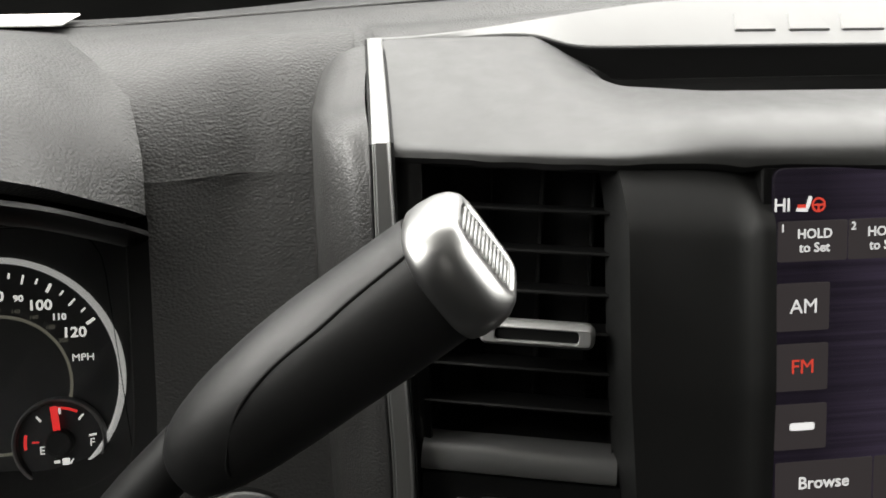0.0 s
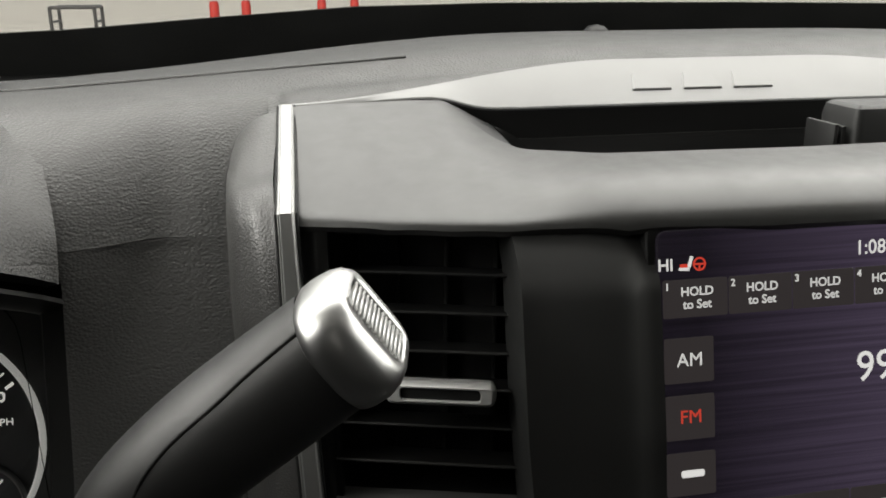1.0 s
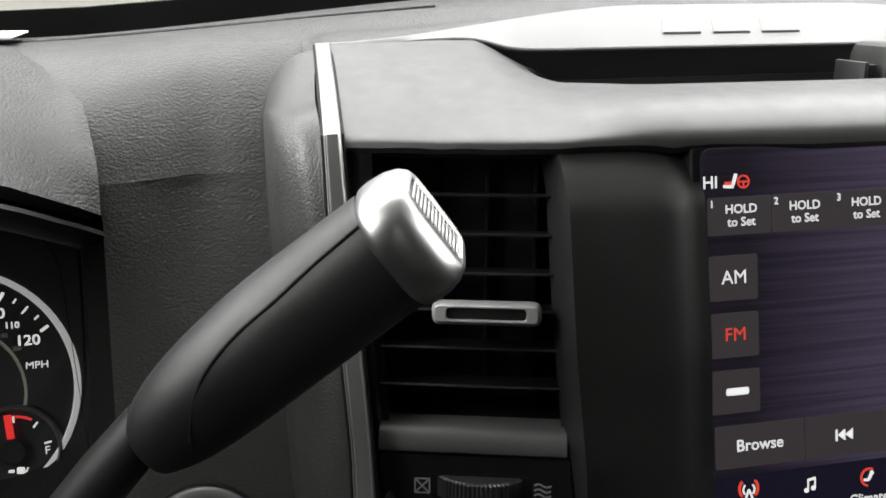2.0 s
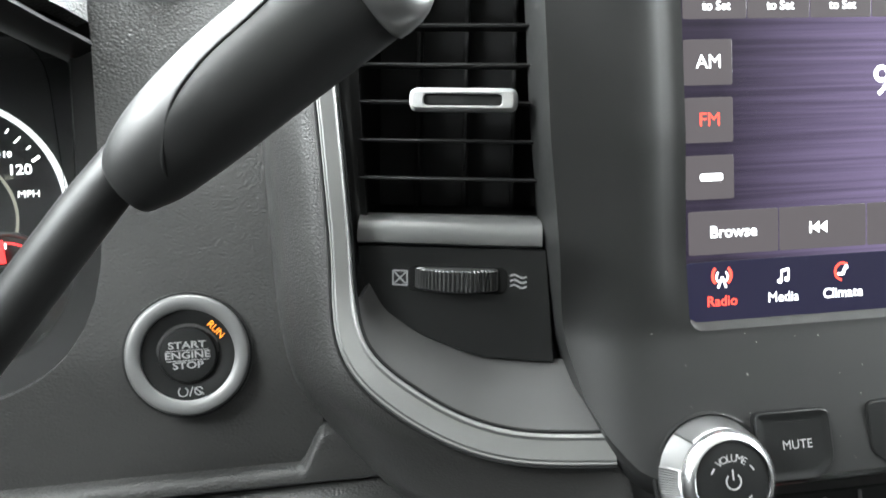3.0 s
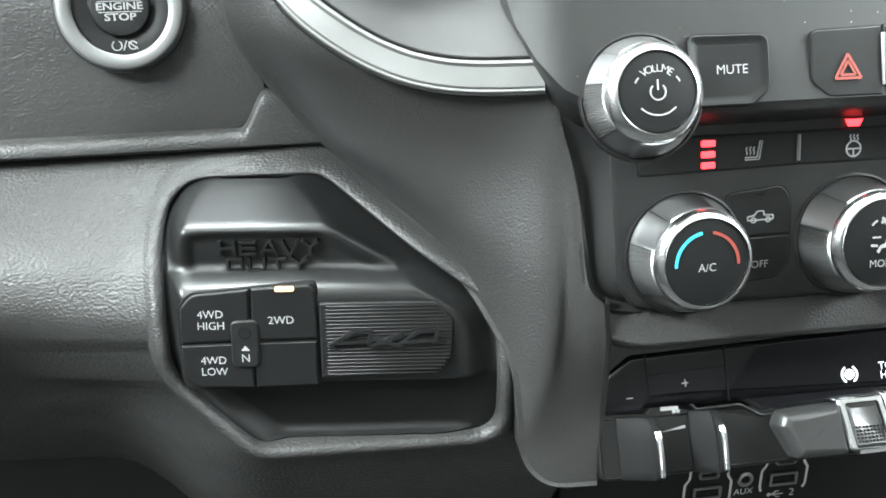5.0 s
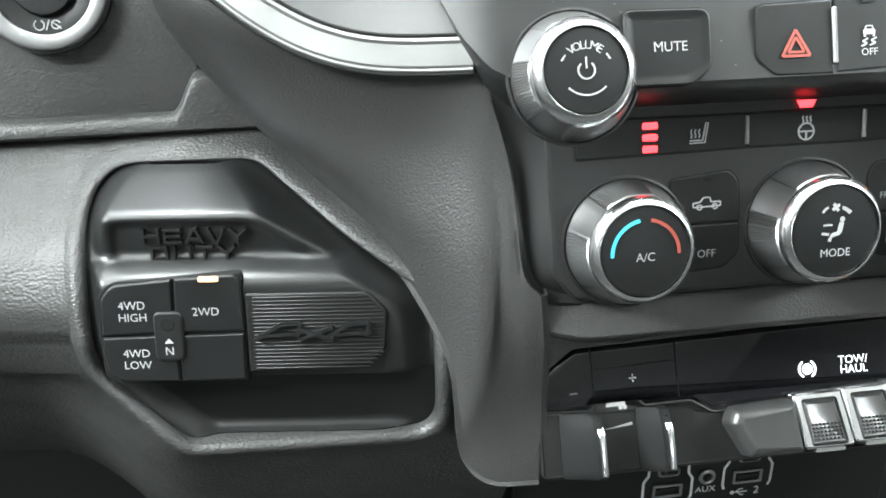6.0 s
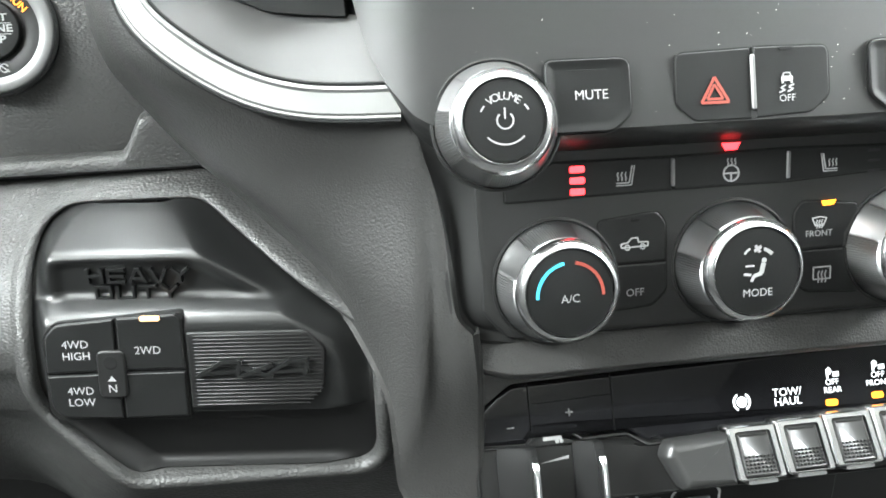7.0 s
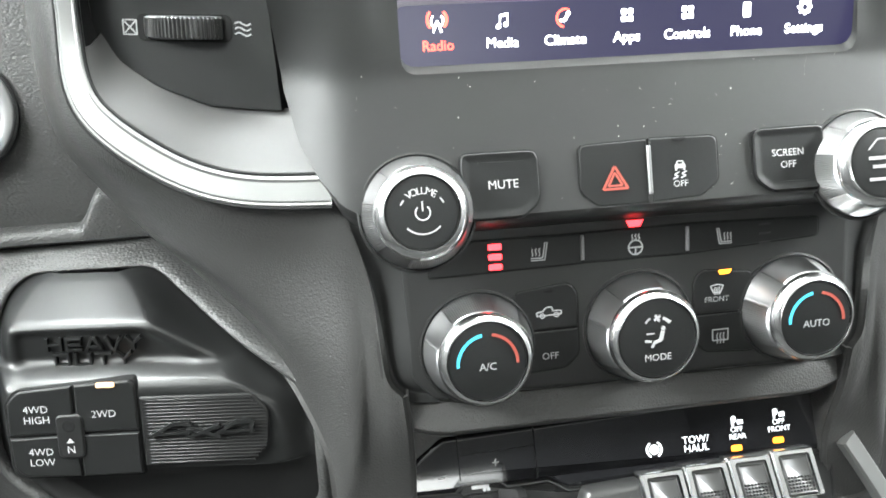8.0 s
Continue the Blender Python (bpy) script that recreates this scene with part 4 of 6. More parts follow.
# ---------------------------------------------------------------- air vent
def air_vent():
    top = thing("air_vent", plane_at(0.081, 0.283, 1.0, 10.2, -16.7), "black louvred air vent with a silver-rimmed slider tab", "air vent")
    u0, u1, v0, v1 = -0.0345, 0.0335, -0.034, 0.069
    part("housing", skin([[(*p, w) for p in inset(rounded([(u0, v0), (u1, v0), (u1, v1), (u0, v1)], 0.003), d)] for d, w in ((-0.0005, -0.004), (0.0, -0.02), (0.002, -0.035))], True, False, False), DEEP, top, "black duct")
    part("duct_back", slab(rounded([(u0, v0), (u1, v0), (u1, v1), (u0, v1)], 0.003), [(0, -0.04), (0.0005, -0.036)]), DEEP, top)
    for z in (1.064, 1.050, 1.036, 1.022, 1.0085, 0.9945, 0.9805):
        v = (z - 1.0) / 0.984
        blade = [(-0.0004, -0.016), (0.0004, -0.016), (0.0007, -0.004), (0.0006, -0.0009), (0.0, -0.0004), (-0.0006, -0.0009), (-0.0007, -0.004)]
        part("slat", skin([[(u, v + a, w - 0.003) for a, w in blade] for u in (u0, u0 + 0.02, u1 - 0.02, u1)], True, True, True), BLACK, top)
    for k in range(3):
        part("upright_vane", moved(block(0.0016, v1 - v0 - 0.004, 0.010, 0.0003), Matrix.Translation((u1 - 0.0115 - 0.019 * k, (v0 + v1) / 2, -0.034))), DEEP, top)
    # slider tab
    m = pose(0.0048, 0.0092, 0.004)
    rim, gap = rounded(box2(0, 0, 0.0395, 0.0088), 0.0035, 5), rounded(box2(0.0, 0, 0.0285, 0.0042), 0.0016, 5)
    loops = [[(*p, w) for p in inset(rim, d)] for d, w in ((0.001, -0.008), (0.0, -0.002), (0.0003, 0.0005), (0.0016, 0.002))] + [[(*p, 0.002) for p in inset(gap, -0.0003)], [(*p, 0.0016) for p in gap], [(*p, 0.0) for p in gap]]
    tab = part("slider_tab", moved(skin(loops, True, True, False), m), TAB, top, "bright silver slider tab")
    part("tab_insert", moved(slab(gap, [(0, -0.001), (0, 0.0002), (0.0006, 0.0006)]), m), BLACK, tab, "black insert")
    # rounded bar under the slats
    prof = [(-0.0445, -0.012), (-0.0445, -0.0005), (-0.0435, 0.0012), (-0.0405, 0.0016), (-0.0365, -0.0004), (-0.034, -0.004), (-0.0335, -0.012)]
    part("closing_bar", skin([[(u, v, w) for v, w in prof] for u in (u0, u0 + 0.0006, u1 + 0.0005, u1 + 0.0012)], True, True, True), BAR, top, "satin grey bar")
    # plate with the thumbwheel
    plate = rounded([(-0.0335, -0.0615, 0.006), (-0.025, -0.0695, 0.01), (-0.010, -0.079, 0.02), (0.012, -0.0865, 0.02), (0.0405, -0.0875, 0.001), (0.0365, -0.0448, 0.001), (-0.0345, -0.0448, 0.001)], 0.002, 6)
    part("wheel_plate", slab(plate, [(0, -0.012), (0, -0.0006), (0.0005, 0.0)]), PANEL, top, "black plate")
    slot = rounded(box2(0.0035, -0.057, 0.0375, 0.0102), 0.0035, 6)
    part("wheel_slot", slab(slot, [(0, -0.001), (0, 0.0002), (0.0008, 0.0003)]), DEEP, top)
    tooth = lambda a, k: 1.0 + (0.02 * (1 if int(a / (2 * math.pi) * 288 / 2 + 0.25) % 2 else -1) if k in (2, 3) else 0)
    wheel = lathe([(0.004, -0.0042), (0.0176, -0.0042), (0.0186, -0.0035), (0.0186, 0.0035), (0.0176, 0.0042), (0.004, 0.0042)], 288, tooth, True, True)
    wh = part("thumbwheel", moved(wheel, Matrix.Translation((0.0035, -0.0568, -0.0100)) @ pose(0, 0, 0, -90, 0, 0)), WHEEL, top, "ribbed dark grey thumbwheel", sharp=20)
    part("wheel_mark", moved(block(0.0012, 0.006, 0.0012, 0.0003), pose(0.0115, -0.0568, 0.0064)), SATIN, wh)
    x = -0.0182
    v = -0.0570
    part("closed_mark", join(line([(x - 0.0027, v - 0.0027), (x + 0.0027, v - 0.0027), (x + 0.0027, v + 0.0027), (x - 0.0027, v + 0.0027), (x - 0.0027, v - 0.0029)], 0.0005, 0.0001),
                             bar(x - 0.0022, v - 0.0022, x + 0.0022, v + 0.0022, 0.0005, 0.0001), bar(x - 0.0022, v + 0.0022, x + 0.0022, v - 0.0022, 0.0005, 0.00012)), WHITE, top, "white crossed box")
    marks = []
    for k in (-1, 0, 1):
        pts = [(0.0232 + 0.0062 * j / 8, v + 0.0019 * k + 0.0006 * math.sin(j * 0.8)) for j in range(9)]
        marks.append(line(pts, 0.0006, 0.0001))
    part("open_mark", join(*marks), WHITE, top, "white wavy lines")


air_vent()


# ---------------------------------------------------------------- start button
def start_button():
    top = thing("start_button", plane_at(-0.024, 0.3155, 0.903, 16.5), "round black engine start button in a satin silver ring", "button")
    part("ring", lathe([(0.0252, -0.003), (0.0252, 0.0008), (0.0248, 0.0018), (0.0240, 0.0023), (0.0218, 0.0024), (0.0196, 0.0019), (0.0190, 0.0013), (0.0188, -0.002)], 72), SILVER, top, "satin silver ring")
    part("collar", lathe([(0.0264, -0.001), (0.0262, 0.0006), (0.0252, 0.0008)], 64), BLACK, top)
    part("dish", lathe([(0.0189, 0.0), (0.0150, -0.0002), (0.0125, -0.0012), (0.0, -0.0012)], 64), KEY, top, "black dished collar")
    cap = part("cap", lathe([(0.0118, -0.0015), (0.0118, 0.0004), (0.0112, 0.0012), (0.009, 0.0015), (0.0, 0.0014)], 64), KEY, top, "black push cap")
    for k, (s, d) in enumerate((("START", 0.0042), ("ENGINE", 0.0), ("STOP", -0.0042))):
        part("lettering", words(s, 0.0040, 0, d, 0.0017, wide=1.3, fat=0.00009), GREYPRINT, cap, "pale grey lettering")
    for d in (0.0021, -0.0021):
        part("rule", bar(-0.0085, d, 0.0085, d, 0.0003, 0.0017), GREYPRINT, cap)
    part("run_lettering", words("RUN", 0.0040, 0.0118, 0.0098, 0.0006, turn=-50), LED_AMBER, top, "lit amber lettering")
    a = []
    a.append(arc(0.0019, 120, 420, 0.0005, -0.0028, -0.0152, 0.0002))
    a.append(bar(-0.0003, -0.0172, 0.0012, -0.0132, 0.0005, 0.0002))
    a.append(arc(0.0016, 20, 340, 0.0005, 0.0035, -0.0152, 0.0002))
    a.append(bar(0.0018, -0.0138, 0.0054, -0.0168, 0.0005, 0.0002))
    part("symbol", join(*a), GREYPRINT, top, "pale grey symbol")


start_button()


# ---------------------------------------------------------------- touchscreen
def touchscreen():
    top = thing("touchscreen", plane_at(XC, 0.2568, 0.999, 12.5), "lit touchscreen showing radio presets and a menu bar", "screen")
    V = lambda z: (z - 0.999) / 0.976
    U = lambda x: x - XC
    part("housing", slab(rounded(box2(0, 0, 0.188, 0.148), 0.006), [(0, -0.014), (0, -0.002), (0.0006, -0.0014)]), DEEP, top, "black housing")
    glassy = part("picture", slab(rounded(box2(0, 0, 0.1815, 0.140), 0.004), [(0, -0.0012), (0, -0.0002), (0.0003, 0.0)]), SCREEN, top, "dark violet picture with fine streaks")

    def tile(x0, x1, z0, z1, mat=TILE):
        return part("tile", slab(rounded([(U(x0), V(z0)), (U(x1), V(z0)), (U(x1), V(z1)), (U(x0), V(z1))], 0.0008, 2), [(0, 0.0), (0, 0.0001), (0.0001, 0.00015)]), mat, glassy)

    def text(s, size, x, z, mat=INK_WHITE, **more):
        return part("lettering", words(s, size, U(x), V(z), 0.0003, fat=0 if "M" in s else 0.00006, **more), mat, glassy)

    for k in range(7):
        x = 0.1605 + 0.0246 * k
        tile(x, x + 0.0242, 1.0375, 1.0505)
        if k < 6:
            text(str(k + 1), 0.0036, x + 0.0016, 1.0482)
        text("HOLD", 0.0044, x + 0.0127, 1.0462)
        text("to Set", 0.0044, x + 0.0127, 1.0418)
    text("HI", 0.0060, 0.1617, 1.0555)
    text("1:08", 0.0072, 0.2405, 1.0572)
    sx, sv = U(0.1688), V(1.0555)
    part("seat_symbol", join(bar(sx + 0.0014, sv - 0.001, sx + 0.0026, sv + 0.0028, 0.0012, 0.0003), bar(sx - 0.0022, sv - 0.0014, sx + 0.0016, sv - 0.0016, 0.0011, 0.0003)), INK_WHITE, glassy, "white seat symbol")
    part("heat_symbol", join(bar(sx - 0.0018, sv - 0.0004, sx + 0.0010, sv - 0.0004, 0.0012, 0.0003)), INK_RED, glassy)
    wx = U(0.1742)
    part("wheel_symbol", join(arc(0.0021, 0, 360, 0.0006, wx, sv, 0.0003), bar(wx - 0.002, sv, wx + 0.002, sv, 0.0006, 0.0003), bar(wx, sv, wx, sv - 0.002, 0.0006, 0.0003)), INK_RED, glassy, "red wheel symbol")
    for s, z, mat in (("AM", 1.0228, INK_WHITE), ("FM", 1.0030, INK_RED)):
        tile(0.1605, 0.1790, z - 0.0078, z + 0.0078)
        text(s, 0.0068, 0.1700, z, mat)
    tile(0.1605, 0.1790, 0.9755, 0.9908)
    part("logo_bar", slab(rounded(box2(U(0.1703), V(0.9832), 0.0088, 0.0026), 0.001), [(0, 0.0002), (0, 0.0003)]), INK_WHITE, glassy, "plain white bar")
    text("99.", 0.0158, 0.2440, 1.0145)
    for k in range(5):
        tile(0.1612 + 0.0355 * k, 0.1612 + 0.0355 * k + 0.0350, 0.9560, 0.9713)
    text("Browse", 0.0060, 0.1785, 0.9637)
    px, pv = U(0.2125), V(0.9637)
    part("skip_symbol", join(bar(px - 0.0035, pv - 0.0021, px - 0.0035, pv + 0.0021, 0.0007, 0.0003), *[bars_from([(px - 0.003 + d, pv), (px + d, pv - 0.0021), (px + d, pv + 0.0021)], 0.0003) for d in (0.0, 0.0031)]), INK_WHITE, glassy, "white skip symbol")
    text("Tune", 0.0060, 0.2500, 0.9637)
    part("menu_bar", slab(rounded([(U(0.1590), V(0.9290)), (U(0.3400), V(0.9290)), (U(0.3400), V(0.9535)), (U(0.1590), V(0.9535))], 0.003), [(0, 0.0), (0, 0.0001), (0.0001, 0.00015)]), NAVBAR, glassy, "deep blue menu bar")
    for k, s in enumerate(("Radio", "Media", "Climate", "Apps", "Controls", "Phone", "Settings")):
        x = 0.1737 + 0.0242 * k
        text(s, 0.0052, x, 0.9392, INK_RED if k == 0 else INK_WHITE)
        a, b = U(x), V(0.9470)
        if k == 0:
            part("menu_glow", join(arc(0.0036, -48, 48, 0.0010, a, b + 0.0014, 0.0002), arc(0.0036, 132, 228, 0.0010, a, b + 0.0014, 0.0002)), INK_RED, glassy, "red lit rays")
            sym = join(bar(a, b + 0.001, a - 0.0016, b - 0.003, 0.0007, 0.0003), bar(a, b + 0.001, a + 0.0016, b - 0.003, 0.0007, 0.0003), arc(0.0022, -50, 50, 0.0006, a, b + 0.001, 0.0003), arc(0.0022, 130, 230, 0.0006, a, b + 0.001, 0.0003))
        elif k == 1:
            sym = join(disc(a - 0.0014, b - 0.0020, 0.0009, 0.0003), disc(a + 0.0014, b - 0.0014, 0.0009, 0.0003), bar(a - 0.0007, b - 0.002, a - 0.0007, b + 0.0018, 0.0005, 0.0003), bar(a + 0.0021, b - 0.0014, a + 0.0021, b + 0.0024, 0.0005, 0.0003), bar(a - 0.0009, b + 0.0017, a + 0.0023, b + 0.0023, 0.0009, 0.0003))
        elif k == 2:
            part("heat_arc", arc(0.0032, 60, 260, 0.0008, a, b, 0.0003), INK_RED, glassy, "red arc")
            sym = join(disc(a + 0.0012, b + 0.0016, 0.0008, 0.0003), bar(a + 0.0008, b + 0.001, a - 0.0002, b - 0.001, 0.0011, 0.0003), bar(a - 0.0002, b - 0.001, a - 0.0022, b - 0.0008, 0.0009, 0.0003))
        elif k in (3, 4):
            for i, j in ((-1, -1), (1, -1), (-1, 1)):
                part("menu_square", slab(rounded(box2(a + i * 0.0013, b + j * 0.0013, 0.0021, 0.0021), 0.0005, 2), [(0, 0.0003), (0, 0.0004)]), INK_WHITE, glassy)
            sym = slab(rounded(box2(a + 0.0013, b + 0.0013, 0.0021, 0.0021), 0.0005, 2), [(0, 0.0003), (0, 0.0004)])
        elif k == 5:
            sym = slab(rounded(box2(a, b, 0.0030, 0.0056), 0.0007, 3), [(0, 0.0003), (0, 0.0004)])
        else:
            sym = join(arc(0.0018, 0, 360, 0.0012, a, b, 0.0003), *[bar(a + 0.002 * math.cos(q), b + 0.002 * math.sin(q), a + 0.003 * math.cos(q), b + 0.003 * math.sin(q), 0.0009, 0.0003) for q in (0, 0.785, 1.571, 2.356, 3.142, 3.927, 4.712, 5.498)])
        part("menu_symbol", sym, INK_WHITE, glassy)


touchscreen()

# ---------------------------------------------------------------- buttons beside and under the screen
MUTE = plane_at(XC, 0.2187, 0.895, 24.0)


def key(name, m, u, v, loop, label, dish=0.0, high=0.0006, group="dash buttons"):
    """A push button in its dark gap."""
    top = thing(name, m @ pose(u, v, 0), label, "button", group)
    part("gap", slab(inset(loop, -0.0005), [(0, -0.001), (0, 0.0005 if dish else 0.0002)]), DEEP, top, "dark gap")
    rings = [(0, -0.001), (0, high - 0.0003), (0.0004, high)]
    if dish:
        rings += [(0.0008, high - dish * 0.08), (0.0016, high - dish * 0.5), (0.0026, high - dish * 0.9), (0.0034, high - dish)]
    body = part("cap", slab(loop, rings), KEY, top)
    return top, body, high - dish + 0.0002


def seat_symbol(u, v, w, s=1.0, flip=1):
    b = [line([(u + flip * 0.0034 * s, v + 0.0042 * s), (u + flip * 0.0020 * s, v - 0.0030 * s), (u - flip * 0.0036 * s, v - 0.0030 * s)], 0.0006 * s, w)]
    for k in range(3):
        x = u - flip * (0.0030 - 0.0017 * k) * s
        b.append(line([(x, v - 0.0020 * s), (x + 0.0004 * s, v - 0.0008 * s), (x - 0.0002 * s, v + 0.0004 * s), (x + 0.0004 * s, v + 0.0016 * s)], 0.0005 * s, w))
    b.append(line([(u + flip * 0.0044 * s, v + 0.0042 * s), (u + flip * 0.0030 * s, v - 0.0040 * s), (u - flip * 0.0036 * s, v - 0.0040 * s)], 0.0005 * s, w))
    return join(*b)


def stack_buttons():
    lp = rounded([(-0.0140, -0.0132, 0.003), (0.0080, -0.0132, 0.006), (0.0145, -0.0080, 0.006), (0.0145, 0.0108, 0.004), (-0.0145, 0.0110, 0.003)], 0.002, 4)
    top, body, w = key("mute_button", MUTE, -0.0575, -0.001, lp, "dished black push button lettered MUTE", 0.0006, 0.0016)
    part("lettering", words("MUTE", 0.0045, 0.001, -0.001, w), WHITE, body, "white lettering")
    lp = rounded([(-0.0145, -0.0080, 0.006), (-0.0080, -0.0132, 0.006), (0.0140, -0.0132, 0.003), (0.0145, 0.0110, 0.003), (-0.0145, 0.0108, 0.004)], 0.002, 4)
    top, body, w = key("screen_off_button", MUTE, 0.0570, 0.001, lp, "dished black push button lettered SCREEN OFF", 0.0006, 0.0016)
    part("lettering", words("SCREEN", 0.0038, -0.0005, 0.0012, w), WHITE, body, "white lettering")
    part("lettering", words("OFF", 0.0038, -0.0005, -0.0034, w), WHITE, body, "white lettering")
    lp = rounded([(-0.0205, -0.0126, 0.005), (0.0, -0.0126, 0.0003), (0.0, 0.0112, 0.0003), (-0.0262, 0.0104, 0.003), (-0.0268, -0.0070, 0.005)], 0.001, 4)
    top, body, w = key("hazard_button", MUTE, -0.0004, -0.0002, lp, "black push button with a red hazard triangle")
    tri = lambda r, k: line([(-0.0131 + r * math.cos(a), -0.0037 + r * math.sin(a)) for a in (radians(90), radians(210), radians(330), radians(450))], k, w)
    part("symbol", join(tri(0.0056, 0.0009), tri(0.0032, 0.0008)), REDPRINT, body, "red hazard triangle")
    lp = rounded([(0.0, -0.0126, 0.0003), (0.0200, -0.0118, 0.005), (0.0268, -0.0062, 0.005), (0.0268, 0.0108, 0.003), (0.0, 0.0112, 0.0003)], 0.001, 4)
    top, body, w = key("traction_button", MUTE, 0.0010, 0.0, lp, "black push button with a skidding car symbol")
    c = 0.0114
    part("symbol", join(line([(c - 0.0015, 0.0008), (c - 0.0010, 0.0020), (c + 0.0010, 0.0020), (c + 0.0015, 0.0008)], 0.0004, w), slab(rounded(box2(c, 0.0001, 0.0042, 0.0017), 0.0005, 2), [(0, w), (0, w + 0.0002)]),
                        bar(c - 0.0016, -0.0006, c - 0.0016, -0.0016, 0.0007, w), bar(c + 0.0016, -0.0006, c + 0.0016, -0.0016, 0.0007, w),
                        line([(c - 0.0029, -0.0046), (c - 0.0009, -0.0038), (c - 0.0024, -0.0030), (c - 0.0005, -0.0021)], 0.0005, w), line([(c + 0.0001, -0.0044), (c + 0.0021, -0.0036), (c + 0.0006, -0.0028), (c + 0.0025, -0.0019)], 0.0005, w)), WHITE, body, "white car symbol")
    part("lettering", words("OFF", 0.0034, c, -0.0066, w), WHITE, body, "white lettering")
    part("light_window", bars_from([(c - 0.003, 0.0108), (c - 0.002, 0.0096), (c + 0.002, 0.0096), (c + 0.003, 0.0108)], w), DEEP, body)
    dv = thing("divider_bar", MUTE @ pose(0.0003, -0.0005, 0), "slim satin silver divider bar between two buttons", "trim", "silver dividers")
    part("bar", slab(rounded(box2(0, 0, 0.0016, 0.0185), 0.0006, 3), [(0, -0.001), (0, 0.0010), (0.0004, 0.0014)]), SILVER, dv)

    # seat and wheel heating row
    row = 0.0432
    lp = rounded([(-0.0838, -0.0066, 0.001), (-0.0222, -0.0056, 0.0004), (-0.0222, 0.0062, 0.0004), (-0.0660, 0.0066, 0.006), (-0.0838, 0.0006, 0.002)], 0.001, 5)
    top, body, w = key("seat_heat_button", CLIM, 0, row, lp, "black button with three red lights and a seat symbol", group="heating buttons")
    for k in range(3):
        part("red_light", slab(rounded(box2(-0.0574, 0.0038 - 0.0040 * k, 0.0054, 0.0023), 0.0007, 3), [(0, w), (0, w + 0.0002)]), LED_RED, body, "lit red bar")
    part("symbol", seat_symbol(-0.0400, 0.0004, w, 0.85), WHITE, body, "white heated seat symbol")
    lp = rounded([(-0.0216, -0.0056, 0.0004), (0.0220, -0.0056, 0.0004), (0.0220, 0.0066, 0.0004), (-0.0216, 0.0062, 0.0004)], 0.0004, 3)
    top, body, w = key("wheel_heat_button", CLIM, 0, row, lp, "black button with a red light and a steering wheel symbol", group="heating buttons")
    part("red_light", bars_from([(-0.0036, 0.0098), (-0.0022, 0.0072), (0.0022, 0.0072), (0.0036, 0.0098)], w), LED_RED, body, "lit red lamp")
    part("symbol", join(arc(0.0029, 0, 360, 0.0006, 0.0002, -0.0012, w), bar(-0.0026, -0.0012, 0.003, -0.0012, 0.0006, w), bar(0.0002, -0.0012, 0.0002, -0.004, 0.0006, w),
                        *[line([(0.0002 + 0.0014 * k, 0.0018), (0.0006 + 0.0014 * k, 0.0026), (0.0 + 0.0014 * k, 0.0034), (0.0005 + 0.0014 * k, 0.0042)], 0.00045, w) for k in (-1, 0, 1)]), WHITE, body, "white steering wheel symbol")
    lp = rounded([(0.0226, -0.0056, 0.0004), (0.0800, -0.0026, 0.002), (0.0800, 0.0050, 0.002), (0.0226, 0.0066, 0.0004)], 0.001, 5)
    top, body, w = key("passenger_seat_heat_button", CLIM, 0, row, lp, "unlit black button with a seat symbol", group="heating buttons")
    part("symbol", seat_symbol(0.0385, 0.0004, w, 0.8, -1), WHITE, body, "white heated seat symbol")
    for k in range(3):
        part("dark_light", slab(rounded(box2(0.0560, 0.0038 - 0.0038 * k, 0.0050, 0.0010), 0.0003, 2), [(0, w), (0, w + 0.0001)]), PANEL, body)
    for u in (-0.0219, 0.0223):
        dv = thing("divider_bar", CLIM @ pose(u, row + 0.0005, 0), "slim satin silver divider bar between two buttons", "trim", "silver dividers")
        part("bar", slab(rounded(box2(0, 0, 0.0014, 0.0100), 0.0005, 3), [(0, -0.001), (0, 0.0010), (0.0004, 0.0014)]), SILVER, dv)

    # paired buttons between the knobs
    pairs = ((-0.0330, 1), (0.0335, -1))
    for u, f in pairs:
        up = [(-0.0165 * f, 0.0004, 0.0003), (0.0085 * f, 0.0004, 0.0003), (0.0085 * f, 0.0140, 0.005), (0.0055 * f, 0.0188, 0.005), (-0.0170 * f, 0.0165, 0.002)]
        dn = [(-0.0200 * f, -0.0175, 0.003), (0.0030 * f, -0.0160, 0.004), (0.0085 * f, -0.0110, 0.005), (0.0085 * f, -0.0004, 0.0003), (-0.0165 * f, -0.0004, 0.0003)]
        if f < 0:
            up, dn = up[::-1], dn[::-1]
        k, (tb, body, w) = 0, key("recirculation_button" if f > 0 else "front_defrost_button", CLIM, u, 0.0112, rounded(up, 0.001, 4), "black button with a pickup outline symbol" if f > 0 else "black button lettered FRONT with an amber light", group="climate buttons")
        if f > 0:
            c = -0.0035
            part("symbol", join(line([(c - 0.0050, 0.0062), (c - 0.0052, 0.0076), (c - 0.0026, 0.0080), (c - 0.0012, 0.0096), (c + 0.0012, 0.0096), (c + 0.0014, 0.0080), (c + 0.0050, 0.0079), (c + 0.0050, 0.0064), (c - 0.0050, 0.0062)], 0.00045, w), arc(0.0009, 0, 360, 0.0004, c - 0.0028, 0.0062, w), arc(0.0009, 0, 360, 0.0004, c + 0.0030, 0.0063, w)), WHITE, body, "white pickup symbol")
            part("light_window", bars_from([(c - 0.002, 0.0166), (c - 0.0014, 0.0156), (c + 0.0014, 0.0156), (c + 0.002, 0.0166)], w), DEEP, body)
        else:
            c = 0.0015
